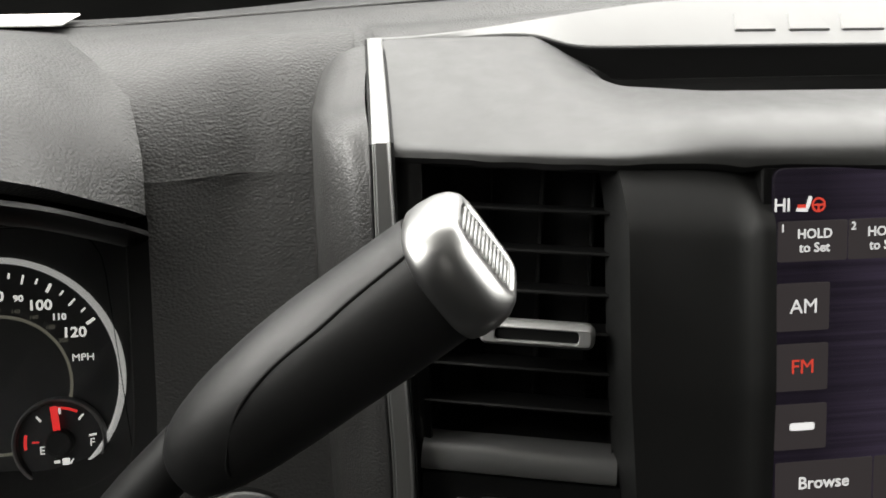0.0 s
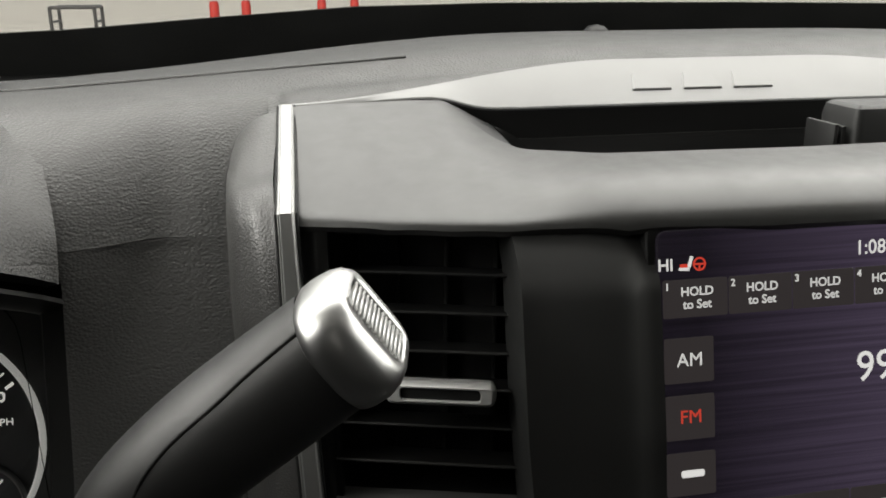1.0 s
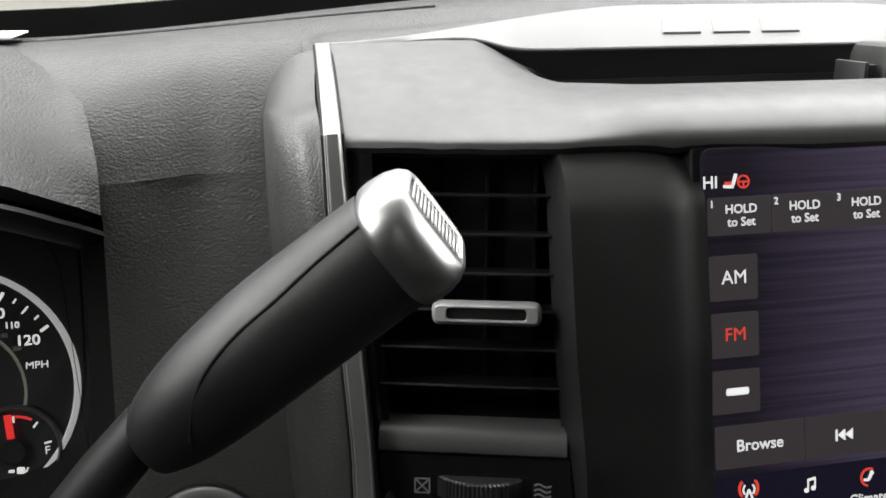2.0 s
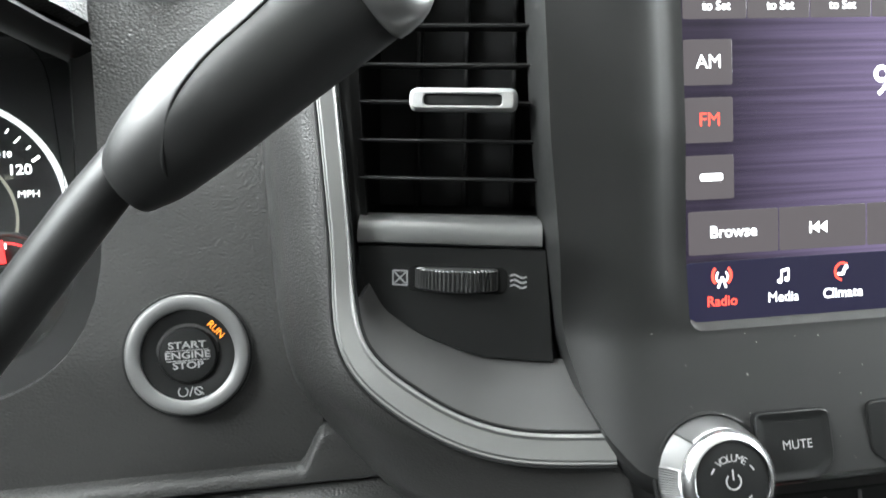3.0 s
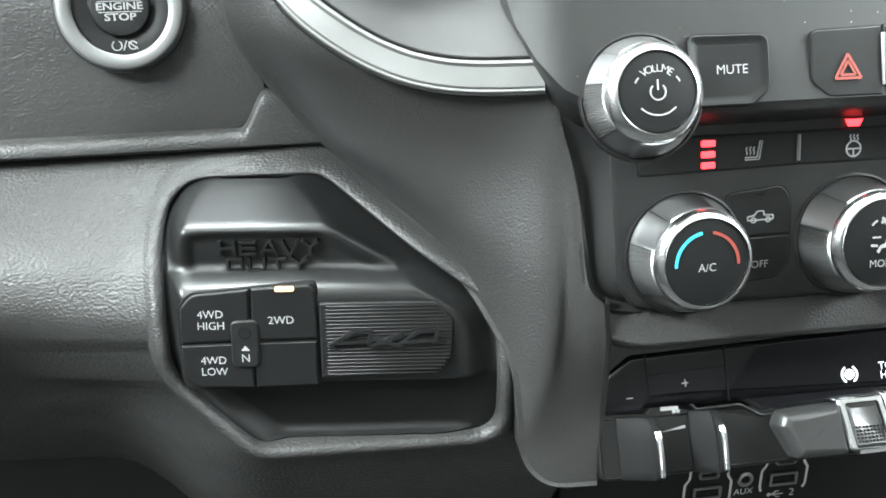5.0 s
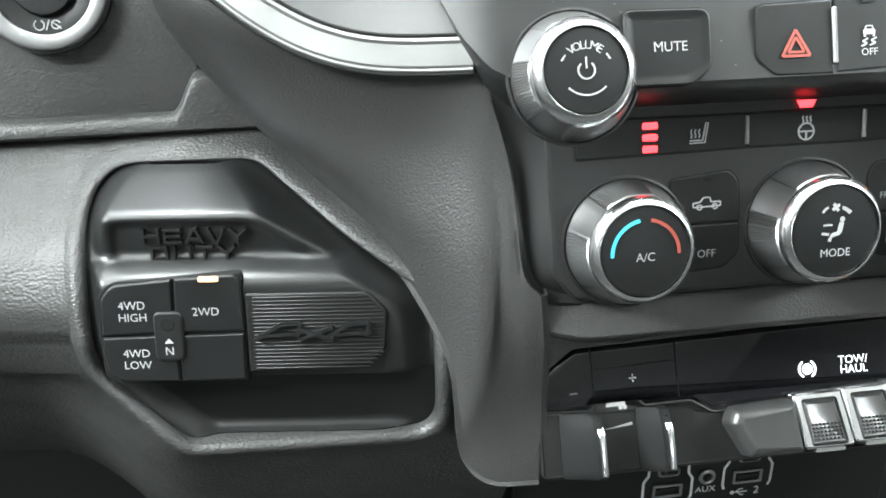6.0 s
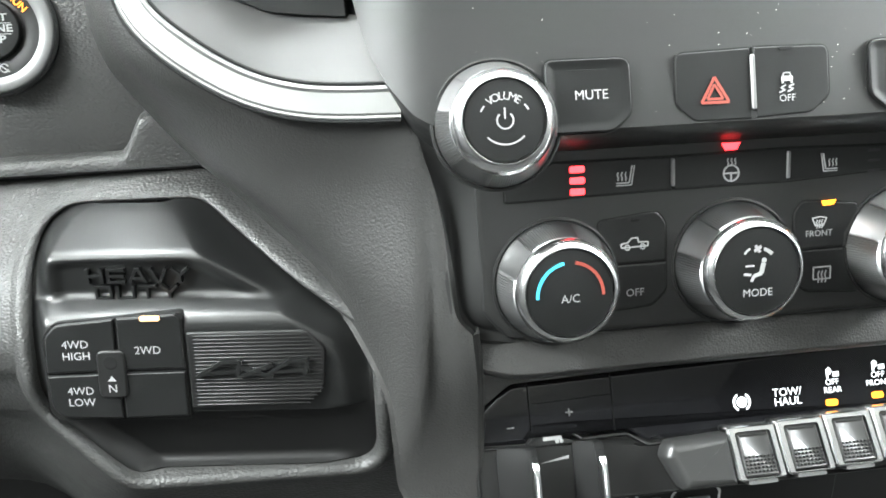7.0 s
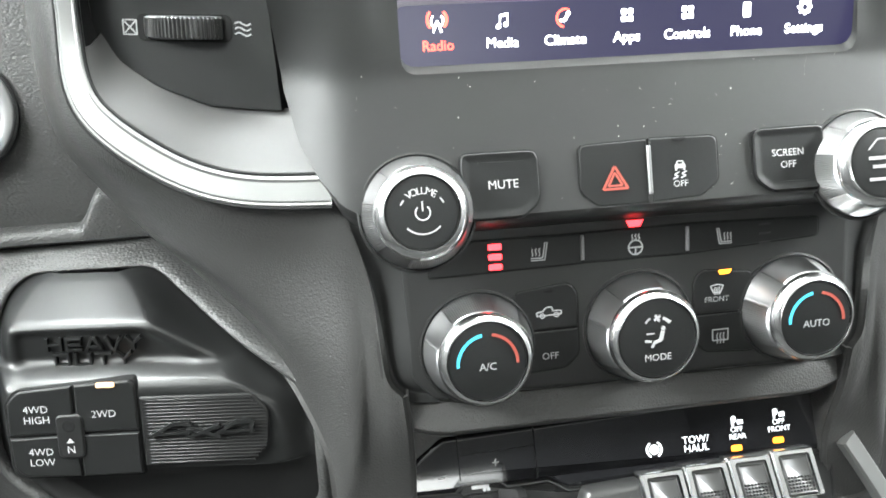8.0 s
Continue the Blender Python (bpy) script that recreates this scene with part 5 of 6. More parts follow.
            part("amber_light", bars_from([(c + 0.0006, 0.0182), (c + 0.0014, 0.0164), (c + 0.0054, 0.0166), (c + 0.0064, 0.0184)], w), LED_AMBER, body, "lit amber lamp")
            part("symbol", join(line([(c - 0.0028, 0.0118), (c - 0.0016, 0.0090), (c + 0.0016, 0.0090), (c + 0.0028, 0.0118), (c, 0.0123), (c - 0.0028, 0.0118)], 0.00045, w), *[line([(c + 0.0010 * q, 0.0080), (c + 0.0010 * q + 0.0003, 0.0091), (c + 0.0010 * q - 0.0002, 0.0102), (c + 0.0010 * q + 0.0003, 0.0112)], 0.0004, w) for q in (-1, 0, 1)]), WHITE, body, "white defrost symbol")
            part("lettering", words("FRONT", 0.0033, c, 0.0060, w), GREYPRINT, body, "grey lettering")
        tb, body, w = key("fan_off_button" if f > 0 else "rear_defrost_button", CLIM, u, 0.0112, rounded(dn, 0.001, 4), "black button lettered OFF" if f > 0 else "black button with a rear defrost symbol", group="climate buttons")
        if f > 0:
            part("lettering", words("OFF", 0.0040, -0.0035, -0.0108, w), WHITE, body, "white lettering")
        else:
            c, d = 0.0030, -0.0095
            part("symbol", join(line([(c - 0.0034, d - 0.0020), (c - 0.0034, d + 0.0026), (c + 0.0034, d + 0.0026), (c + 0.0034, d - 0.0020), (c - 0.0034, d - 0.0020)], 0.0005, w), *[line([(c + 0.0014 * q, d - 0.0034), (c + 0.0014 * q + 0.0003, d - 0.0018), (c + 0.0014 * q - 0.0002, d - 0.0004), (c + 0.0014 * q + 0.0003, d + 0.0012)], 0.00045, w) for q in (-1, 0, 1)]), WHITE, body, "white rear defrost symbol")


stack_buttons()


# ---------------------------------------------------------------- rotary knobs
def knob(m, r, high, label, face, rim=0.0030):
    """A turned knob: flange, partly knurled skirt, chrome ring, dark face."""
    top = thing("rotary_knob", m, label, "knob", "rotary knobs on the dash")

    def knurl(a, k):
        sector = (math.degrees(a) + 15) % 90
        if k in (1, 2) and sector < 55:
            return 1.0 + (0.010 if int(math.degrees(a) / 1.25 + 0.01) % 2 else -0.010)
        return 1.0 if k not in (1, 2) else 0.975

    part("flange", lathe([(r + 0.0054, -0.001), (r + 0.0054, 0.0005), (r + 0.0046, 0.0008), (r + 0.0042, 0.0002), (r + 0.001, 0.0002)], 72), BLACK, top, "black flange")
    part("skirt", lathe([(r + 0.0040, 0.0), (r + 0.0037, 0.0016), (r + 0.0006, high - 0.0050), (r - 0.0002, high - 0.0040)], 288, knurl), SHADE_METAL, top, "knurled dark chrome skirt", sharp=25)
    part("ring", lathe([(r - 0.0004, high - 0.0044), (r + 0.0003, high - 0.0038), (r + 0.0003, high - 0.0030), (r - 0.35 * rim, high - 0.0012), (r - 0.75 * rim, high + 0.0001), (r - 0.92 * rim, high + 0.0002), (r - rim, high - 0.0006)], 96), CHROME, top, "bright chrome ring")
    f = part("face", lathe([(r - rim, high - 0.0012), (r - rim - 0.0003, high - 0.0004), (r - rim - 0.0012, high - 0.0002), (0.0, high - 0.0001)], 72), KEY, top, "black dial face")
    face(f, high + 0.0001)
    return top


def heat_face(text):
    def face(f, w):
        part("blue_arc", arc(0.0115, 100, 182, 0.0011, 0, -0.0008, w), BLUEPRINT, f, "light blue arc")
        part("red_arc", arc(0.0115, -2, 80, 0.0011, 0, -0.0008, w), REDPRINT, f, "red arc")
        part("lettering", words(text, 0.0041, 0, -0.0020, w), WHITE, f, "white lettering")
    return face


def mode_face(f, w):
    part("fan_symbol", join(line([(-0.0050, 0.0066), (-0.0042, 0.0076), (-0.0030, 0.0084)], 0.0007, w), bars_from([(0.0022, 0.0086), (0.0036, 0.0080), (0.0056, 0.0066), (0.0046, 0.0056), (0.0030, 0.0070), (0.0020, 0.0074)], w),
                            *[bar(-0.0002, 0.0082, -0.0002 + 0.0015 * math.cos(a), 0.0082 + 0.0015 * math.sin(a), 0.0010, w) for a in (0.6, 2.2, 3.7, 5.3)]), WHITE, f, "white fan symbol")
    part("air_symbol", join(disc(0.0022, 0.0040, 0.0009, w), bar(0.0020, 0.0030, 0.0012, -0.0006, 0.0016, w), bar(0.0014, -0.0006, -0.0014, -0.0014, 0.0013, w), bar(-0.0014, -0.0012, -0.0024, -0.0034, 0.0010, w),
                            bar(-0.0046, 0.0022, -0.0014, 0.0022, 0.0006, w), bar(-0.0052, -0.0006, -0.0026, -0.0010, 0.0009, w)), WHITE, f, "white seated figure symbol of air flow")
    part("lettering", words("MODE", 0.0039, 0, -0.0076, w), WHITE, f, "white lettering")


def volume_face(f, w):
    for k, ch in enumerate("VOLUME"):
        a = radians(90 - (k - 2.5) * 13)
        part("lettering", words(ch, 0.0036, 0.0083 * math.cos(a), 0.0083 * math.sin(a) - 0.0008, w, turn=math.degrees(a) - 90), WHITE, f)
    part("symbol", join(arc(0.0026, 130, 410, 0.0005, 0, 0.0, w), bar(0, 0.0005, 0, 0.0040, 0.0005, w), arc(0.0083, 225, 315, 0.0005, 0, 0.0008, w), arc(0.0086, 138, 152, 0.0005, 0, -0.001, w), arc(0.0086, 28, 42, 0.0005, 0, -0.001, w)), WHITE, f, "white power symbol")


def tune_face(f, w):
    part("symbol", join(line([(-0.0060, 0.0050), (-0.0020, 0.0090), (0.0050, 0.0090)], 0.0005, w), bar(-0.0060, 0.0018, 0.0060, 0.0018, 0.0013, w), bar(-0.0045, -0.0014, 0.0045, -0.0014, 0.0013, w), bar(-0.0060, -0.0062, 0.0060, -0.0062, 0.0012, w)), GREYPRINT, f, "grey bars")


knob(CLIM @ pose(-0.0660, 0.0068, 0), 0.0182, 0.0192, "chrome-ringed knob with blue and red arcs lettered A/C", heat_face("A/C"), 0.0027)
knob(CLIM @ pose(0.0014, 0.0090, 0), 0.0184, 0.0192, "chrome-ringed knob lettered MODE with fan symbols", mode_face, 0.0025)
knob(CLIM @ pose(0.0682, 0.0104, 0), 0.0180, 0.0192, "chrome-ringed knob with blue and red arcs lettered AUTO", heat_face("AUTO"), 0.0027)
knob(MUTE @ pose(-0.0886, -0.0098, -0.001), 0.0166, 0.0148, "chrome-ringed volume knob with a power symbol", volume_face, 0.0034)
knob(MUTE @ pose(0.0875, -0.0045, -0.001), 0.0166, 0.0148, "chrome-ringed tuning knob with grey bars", tune_face, 0.0034)


# ---------------------------------------------------------------- column gear lever
def gear_lever():
    top = thing("gear_lever", Matrix.Translation((-0.15, 0.26, 0.86)), "black column gear lever with a silver ribbed end cap", "gear lever")
    back = Matrix.Translation((0.15, -0.26, -0.86))

    def tubes(rows, seg=48, square=2.0, squares=None):
        """Loft of oval sections: centre, half height in the lever's plane, half depth."""
        loops = []
        for i, (c, a, b) in enumerate(rows):
            p, q = Vector(rows[max(i - 1, 0)][0]), Vector(rows[min(i + 1, len(rows) - 1)][0])
            d = (q - p).normalized()
            d = -d if d.x < 0 else d
            minor = Vector((0, -1, 0))
            minor = (minor - d * minor.dot(d)).normalized()
            major = minor.cross(d).normalized()
            e = squares[i] if squares else square
            lp = []
            for k in range(seg):
                t = 2 * math.pi * k / seg
                cs, sn = math.cos(t), math.sin(t)
                lp.append(Vector(c) + major * a * math.copysign(abs(cs) ** (2 / e), cs) + minor * b * math.copysign(abs(sn) ** (2 / e), sn))
            loops.append(lp)
        return loops

    rod = [((-0.150, 0.266, 0.858), 0.0090, 0.0090), ((-0.100, 0.250, 0.912), 0.0090, 0.0090), ((-0.064, 0.244, 0.955), 0.0090, 0.0090), ((-0.040, 0.243, 0.9833), 0.0088, 0.0088), ((-0.026, 0.242, 0.999), 0.0080, 0.0080)]
    part("rod", moved(skin(tubes(rod, 32), True, True, True), back), GRIP, top, "smooth black rod")
    ctrl = [(-0.0268, 0.243, 0.9922, 0.0086, 0.0090), (-0.0258, 0.2430, 0.9928, 0.0104, 0.0108), (-0.0240, 0.2425, 0.9942, 0.0118, 0.0124), (-0.0190, 0.2415, 0.9988, 0.0142, 0.0146), (-0.0100, 0.240, 1.0070, 0.0162, 0.0166), (0.002, 0.239, 1.0170, 0.0174, 0.0180),
            (0.014, 0.2385, 1.0263, 0.0179, 0.0186), (0.026, 0.238, 1.0350, 0.0180, 0.0188), (0.037, 0.2375, 1.0428, 0.0180, 0.0188), (0.0462, 0.237, 1.0494, 0.0180, 0.0186)]
    a = [Vector(c[:3]) for c in ctrl]
    r = catmull([(c[3], c[4], 0) for c in ctrl], 41)
    mid = catmull(a, 41)
    rows = [(tuple(p), q.x, q.y) for p, q in zip(mid, r)]
    part("grip", moved(skin(tubes(rows, 48, 2.25), True, True, True), back), GRIP, top, "rubbery black grip")
    # dark seam on the face of the grip
    pts = []
    for x, z in ((0.0360, 1.0598), (0.0224, 1.0491), (0.0127, 1.0408), (0.0017, 1.0317), (-0.0061, 1.0233), (-0.0101, 1.0162), (-0.0124, 1.0079), (-0.0131, 1.0008), (-0.0120, 0.9946)):
        k = min(range(1, 40), key=lambda q: (mid[q].x - x) ** 2 + (mid[q].z - z) ** 2)
        way = (mid[k + 1] - mid[k - 1]).normalized()
        off = abs((x - mid[k].x) * -way.z + (z - mid[k].z) * way.x)
        pts.append((x, mid[k].y - r[k].y * max(0.05, 1 - (off / r[k].x) ** 2.25) ** (1 / 2.25), z))
    part("seam", moved(tube(catmull(pts, 60), 0.0006, 8, (0, -1, 0)), back), DEEP, top, "dark seam")
    d = Vector((0.78, -0.26, 0.57)).normalized()
    c0 = Vector(ctrl[-1][:3])
    step = lambda s: tuple(c0 + d * s)
    part("collar", moved(skin(tubes([(step(-0.0006), 0.0176, 0.0182), (step(0.0010), 0.0176, 0.0182)], 48, 2.4), True, True, True), back), DEEP, top, "dark joint")
    cap = [(step(0.0008), 0.0178, 0.0184), (step(0.0014), 0.0185, 0.0191), (step(0.004), 0.0186, 0.0191), (step(0.009), 0.0180, 0.0182), (step(0.0125), 0.0168, 0.0164), (step(0.0150), 0.0152, 0.0134), (step(0.0158), 0.0140, 0.0112), (step(0.0159), 0.0126, 0.0086), (step(0.0150), 0.0120, 0.0078), (step(0.0142), 0.0117, 0.0074)]
    ca = part("end_cap", moved(skin(tubes(cap, 64, 3.0, [2.5, 2.6, 2.8, 3.2, 3.6, 4, 4.5, 5, 5, 5]), True, True, True), back), BRUSHED, top, "brushed silver end cap", sharp=55)
    minor = Vector((0, -1, 0))
    minor = (minor - d * minor.dot(d)).normalized()
    major = minor.cross(d).normalized()
    m = Matrix((major, minor, d)).transposed().to_4x4()
    for k in range(13):
        q = Vector(step(0.0146)) + major * (-0.0104 + 0.00173 * k)
        part("rib", moved(block(0.0010, 0.0136, 0.0026, 0.0003, 1), back @ Matrix.Translation(q) @ m), TAB, ca)


gear_lever()


# ---------------------------------------------------------------- instrument cluster
def cluster():
    m = plane_at(-0.136, gauge_y(0.946), 0.946, 18.8)
    top = thing("instrument_cluster", m, "black instrument cluster with white speed scale and fuel gauge", "gauge")
    V = lambda z: (z - 0.946) / 0.947
    U = lambda x: x + 0.136
    part("base", slab(rounded([(-0.25, -0.062), (0.058, -0.062), (0.058, 0.078), (-0.25, 0.078)], 0.01), [(0, -0.006), (0, -0.001), (0.0005, 0)]), DIAL, top, "black dial plate")
    part("speed_ring", moved(lathe([(0.0566, 0.0), (0.0566, 0.0026), (0.0552, 0.0034), (0.0540, 0.0026), (0.0538, 0.0)], 96), pose(-0.001, 0.002, 0)), GAUGE_RING, top, "pale lit ring")
    part("inner_ring", lathe([(0.0322, 0.0), (0.0320, 0.0006), (0.0310, 0.0006), (0.0308, 0.0)], 80), GAUGE_DIM, top)
    for k in range(0, 25):
        mph = 5 * k
        a = radians(62 - (mph - 100) * 1.4)
        lng = 0.0042 if mph % 10 == 0 else 0.0026
        wd = 0.0013 if mph % 20 == 0 else 0.0008
        part("scale_mark", bar(0.0515 * math.cos(a), 0.0515 * math.sin(a), (0.0515 - lng) * math.cos(a), (0.0515 - lng) * math.sin(a), wd, 0.0003), GAUGE_WHITE, top)
        if mph % 10 == 0 and mph >= 60:
            part("numeral", words(str(mph), 0.0066 if mph % 20 == 0 else 0.0040, 0.0405 * math.cos(a), 0.0405 * math.sin(a), 0.0003, wide=1.1, fat=0.00012), GAUGE_WHITE, top)
            part("small_numeral", words(str(mph * 5 // 3 // 20 * 20), 0.0028, 0.0345 * math.cos(a), 0.0345 * math.sin(a), 0.0003), GAUGE_DIM, top)
    part("unit_lettering", words("MPH", 0.0046, U(-0.0990), V(0.9565), 0.0003, wide=1.1), GAUGE_WHITE, top)
    fx, fv = U(-0.1100), V(0.9205)
    fg = part("fuel_gauge", moved(lathe([(0.0208, 0.0006), (0.0208, 0.0032), (0.0198, 0.0040), (0.0188, 0.0030), (0.0184, 0.0012), (0.0, 0.0012)], 72), pose(fx, fv, 0)), DIAL, top, "black fuel gauge")
    part("gauge_ring", moved(lathe([(0.0209, 0.0020), (0.0206, 0.0040), (0.0199, 0.0046), (0.0192, 0.0040), (0.0190, 0.0020)], 72), pose(fx, fv, 0)), SILVER, fg, "satin silver ring")
    part("hub", moved(lathe([(0.0062, 0.0012), (0.0062, 0.0040), (0.0052, 0.0050), (0.0, 0.0050)], 40), pose(fx, fv, 0)), BLACK, fg, "black hub")
    part("needle", bar(fx - 0.0006, fv + 0.006, fx - 0.0018, fv + 0.0168, 0.0030, 0.0040, 0.0006), GAUGE_RED, fg, "lit red needle")
    part("red_band", join(arc(0.0155, 60, 100, 0.0010, fx, fv, 0.0014), arc(0.0155, 165, 190, 0.0012, fx, fv, 0.0014)), GAUGE_RED, fg)
    for a in (10, 50, 90, 130):
        q = radians(a)
        part("scale_mark", bar(fx + 0.0128 * math.cos(q), fv + 0.0128 * math.sin(q), fx + 0.0160 * math.cos(q), fv + 0.0160 * math.sin(q), 0.0008, 0.0014), GAUGE_WHITE, fg)
    part("red_mark", bar(fx - 0.0125, fv + 0.0005, fx - 0.0095, fv + 0.0005, 0.0008, 0.0014), GAUGE_RED, fg)
    for s, du, dv in (("E", -0.0082, -0.0036), ("F", 0.0138, -0.0012)):
        part("numeral", words(s, 0.0052, fx + du, fv + dv, 0.0014), GAUGE_WHITE, fg)
    part("pump_symbol", join(slab(rounded(box2(fx + 0.002, fv - 0.0090, 0.0032, 0.0030), 0.0005, 2), [(0, 0.0014), (0, 0.0016)]), bar(fx + 0.004, fv - 0.010, fx + 0.0052, fv - 0.0080, 0.0006, 0.0014), bar(fx - 0.0032, fv - 0.0090, fx - 0.0008, fv - 0.0090, 0.0012, 0.0014)), GAUGE_WHITE, fg)
    part("small_bar", bar(fx - 0.0042, fv - 0.0136, fx + 0.0046, fv - 0.0136, 0.0013, 0.0014), GREYPRINT, fg)
    part("lower_ring", arc(0.0265, 210, 300, 0.0018, U(-0.125), V(0.925), 0.0004), SILVER, top)
    lens = part("lens", moved(slab(rounded([(-0.25, -0.055), (0.062, -0.055), (0.062, 0.075), (-0.25, 0.075)], 0.02), [(0, 0.0), (0, 0.0012)]), pose(0, 0, 0.032, 22, 0, 0)), GLASS, top, "clear lens")
    lens.visible_shadow = False


cluster()


# ---------------------------------------------------------------- drive mode switches
def drive_switches():
    top = thing("drive_mode_panel", Matrix.Translation((0.045, 0.235, 0.743)), "black drive mode switch panel lettered HEAVY DUTY", "switch panel")
    back = Matrix.Translation((-0.045, -0.235, -0.743))
    hd = plane_at(0.045, 0.2315, 0.789, 14.0, -6.8)
    loc = back @ hd
    rim = resample(HD_RIM, 400)

    def span(z):
        xs = []
        for (xa, za), (xb, zb) in zip(rim, rim[1:] + rim[:1]):
            if (za - z) * (zb - z) <= 0 and za != zb:
                xs.append(xa + (xb - xa) * (z - za) / (zb - za))
        return min(xs), max(xs)

    prof = [(0.8364, 0.2890), (0.8352, 0.2835), (0.8340, 0.2790), (0.8322, 0.2720), (0.8306, 0.2655), (0.8294, 0.2605), (0.8285, 0.2580), (0.8276, 0.2569), (0.8265, 0.2561), (0.8180, 0.2546), (0.8138, 0.2540), (0.8124, 0.2532), (0.8115, 0.2516), (0.8110, 0.2490),
            (0.8104, 0.2462), (0.8096, 0.2437), (0.8084, 0.2418), (0.8070, 0.2408), (0.805, 0.2401), (0.80, 0.2392), (0.79, 0.2370), (0.78, 0.2348), (0.7718, 0.2335), (0.7714, 0.2350), (0.7708, 0.2368), (0.7690, 0.2384), (0.7640, 0.2390), (0.7560, 0.2393), (0.7490, 0.2395), (0.7462, 0.2393), (0.7446, 0.2380), (0.7437, 0.2350)]
    knots = []
    for (za, ya), (zb, yb) in zip(prof, prof[1:]):
        n = max(1, int(math.hypot(zb - za, yb - ya) / 0.0011))
        knots += [(za + (zb - za) * k / n, ya + (yb - ya) * k / n) for k in range(n)]
    knots.append(prof[-1])
    near = np.array(rim)
    grid = []
    for z, y in knots:
        x0, x1 = span(z)
        row = []
        for k in range(97):
            f = k / 96
            x = x0 + (x1 - x0) * (f * f * (3 - 2 * f) * 0.5 + f * 0.5)
            e = 0.0085 if z > 0.772 else 0.012
            win = smooth01(0.0, e, x - x0) * smooth01(0.0, e * 1.6, x1 - x)
            inside = float(np.sqrt(((near - (x, z)) ** 2).sum(1)).min())
            hollow = 0.0021 * smooth01(0.0090, 0.0135, inside) * smooth01(0.8100, 0.8114, z) * (1 - smooth01(0.050, 0.085, x))
            core = y - 0.12 * (x - 0.013) + hollow
            row.append(Vector((x, (knee_y(x, z) + 0.0035) * (1 - win) + core * win, z)))
        grid.append(row)
    cut = [z for z, _ in knots].index(0.7718)
    part("moulding", moved(shell(grid[: cut + 1], 0.003), back), MOULD, top, "satin black moulding", sharp=70)
    part("pocket", moved(shell(grid[cut:], 0.003), back), BLACK, top, "matte black pocket", sharp=70)

    # raised words on the upper wall
    wall = back @ plane_at(0.0305, 0.2546, 0.8221, 9.5, -6.8)
    for text, u0, v0, wide in (("HEAVY", -0.0209, -0.0048, 0.0408), ("DUTY", -0.0182, -0.0116, 0.0336)):
        part("raised_lettering", moved(block_word(text, u0, v0, wide, 0.0060, 0.0016), wall), MOULD, top, "raised black lettering")

    def face(loop, w0, w1, edge=0.0012):
        return moved(slab(loop, [(0, w0), (0, w1 - edge), (edge * 0.35, w1 - edge * 0.3), (edge, w1)]), loc)

    # four keys round the neutral key
    keys = (("4WD HIGH", [(-0.0520, 0.0004, 0.0003), (-0.0255, 0.0012, 0.0003), (-0.0250, 0.0218, 0.0005), (-0.0470, 0.0200, 0.006), (-0.0515, 0.0150, 0.006)]),
            ("2WD", [(-0.0245, 0.0012, 0.0003), (0.0004, 0.0014, 0.0003), (0.0004, 0.0210, 0.003), (-0.0020, 0.0232, 0.002), (-0.0240, 0.0220, 0.0005)]),
            ("4WD LOW", [(-0.0470, -0.0178, 0.006), (-0.0245, -0.0182, 0.0004), (-0.0250, 0.0004, 0.0003), (-0.0520, -0.0003, 0.0003), (-0.0515, -0.0140, 0.006)]),
            ("", [(-0.0238, -0.0182, 0.0004), (0.0004, -0.0180, 0.001), (0.0004, 0.0006, 0.0003), (-0.0240, 0.0004, 0.0003)]))
    for text, pts in keys:
        k = part("switch_key", face(rounded(pts, 0.001, 4), -0.009, 0.0003, 0.0009), KEY, top, "black switch key")
        if text == "2WD":
            part("lettering", moved(words("2WD", 0.0044, -0.0130, 0.0092, 0.0005), loc), WHITE, k, "white lettering")
            lamp = slab(rounded(box2(-0.0112, 0.0218, 0.0074, 0.0020), 0.0008, 3), [(0, 0.0), (0, 0.0008), (0.0004, 0.0010)])
            part("lamp", moved(lamp, loc), LED_WARM, k, "lit warm lamp")
        elif text:
            a, b = text.split()
            du, dv = (-0.0400, 0.0098) if b == "HIGH" else (-0.0398, -0.0088)
            part("lettering", moved(words(a, 0.0044, du, dv + 0.0022, 0.0005), loc), WHITE, k, "white lettering")
            part("lettering", moved(words(b, 0.0044, du, dv - 0.0024, 0.0005), loc), WHITE, k, "white lettering")
    part("key_gap", face(rounded([(-0.0530, -0.0190, 0.007), (0.0012, -0.0190, 0.001), (0.0012, 0.0238, 0.003), (-0.048, 0.0208, 0.007), (-0.0530, 0.0150, 0.007)], 0.001, 4), -0.010, -0.0007, 0.0004), DEEP, top, "dark gap")
    n = part("neutral_key", face(rounded(box2(-0.0272, 0.0, 0.0108, 0.0192), 0.0030, 5), -0.004, 0.0012, 0.0008), BLACK, top, "black neutral key")
    part("dimple", moved(lathe([(0.0026, 0.0013), (0.0022, 0.0014), (0.0015, 0.0013), (0.0, 0.0013)], 24), loc @ pose(-0.0272, 0.0048, 0)), DEEP, n)
    part("arrow", moved(bars_from([(-0.0288, -0.0024), (-0.0256, -0.0024), (-0.0272, -0.0004)], 0.0013), loc), WHITE, n, "white arrow")
    part("lettering", moved(words("N", 0.0046, -0.0272, -0.0056, 0.0013), loc), WHITE, n, "white lettering")

    # ribbed badge plate
    outline = rounded([(0.0016, -0.0150, 0.001), (0.0470, -0.0128, 0.004), (0.0530, -0.0070, 0.004), (0.0540, 0.0080, 0.004), (0.0470, 0.0158, 0.004), (0.0016, 0.0158, 0.001)], 0.002, 5)
    pl = part("badge_plate", face(outline, -0.009, 0.0002, 0.0008), BLACK, top, "ribbed black badge plate")
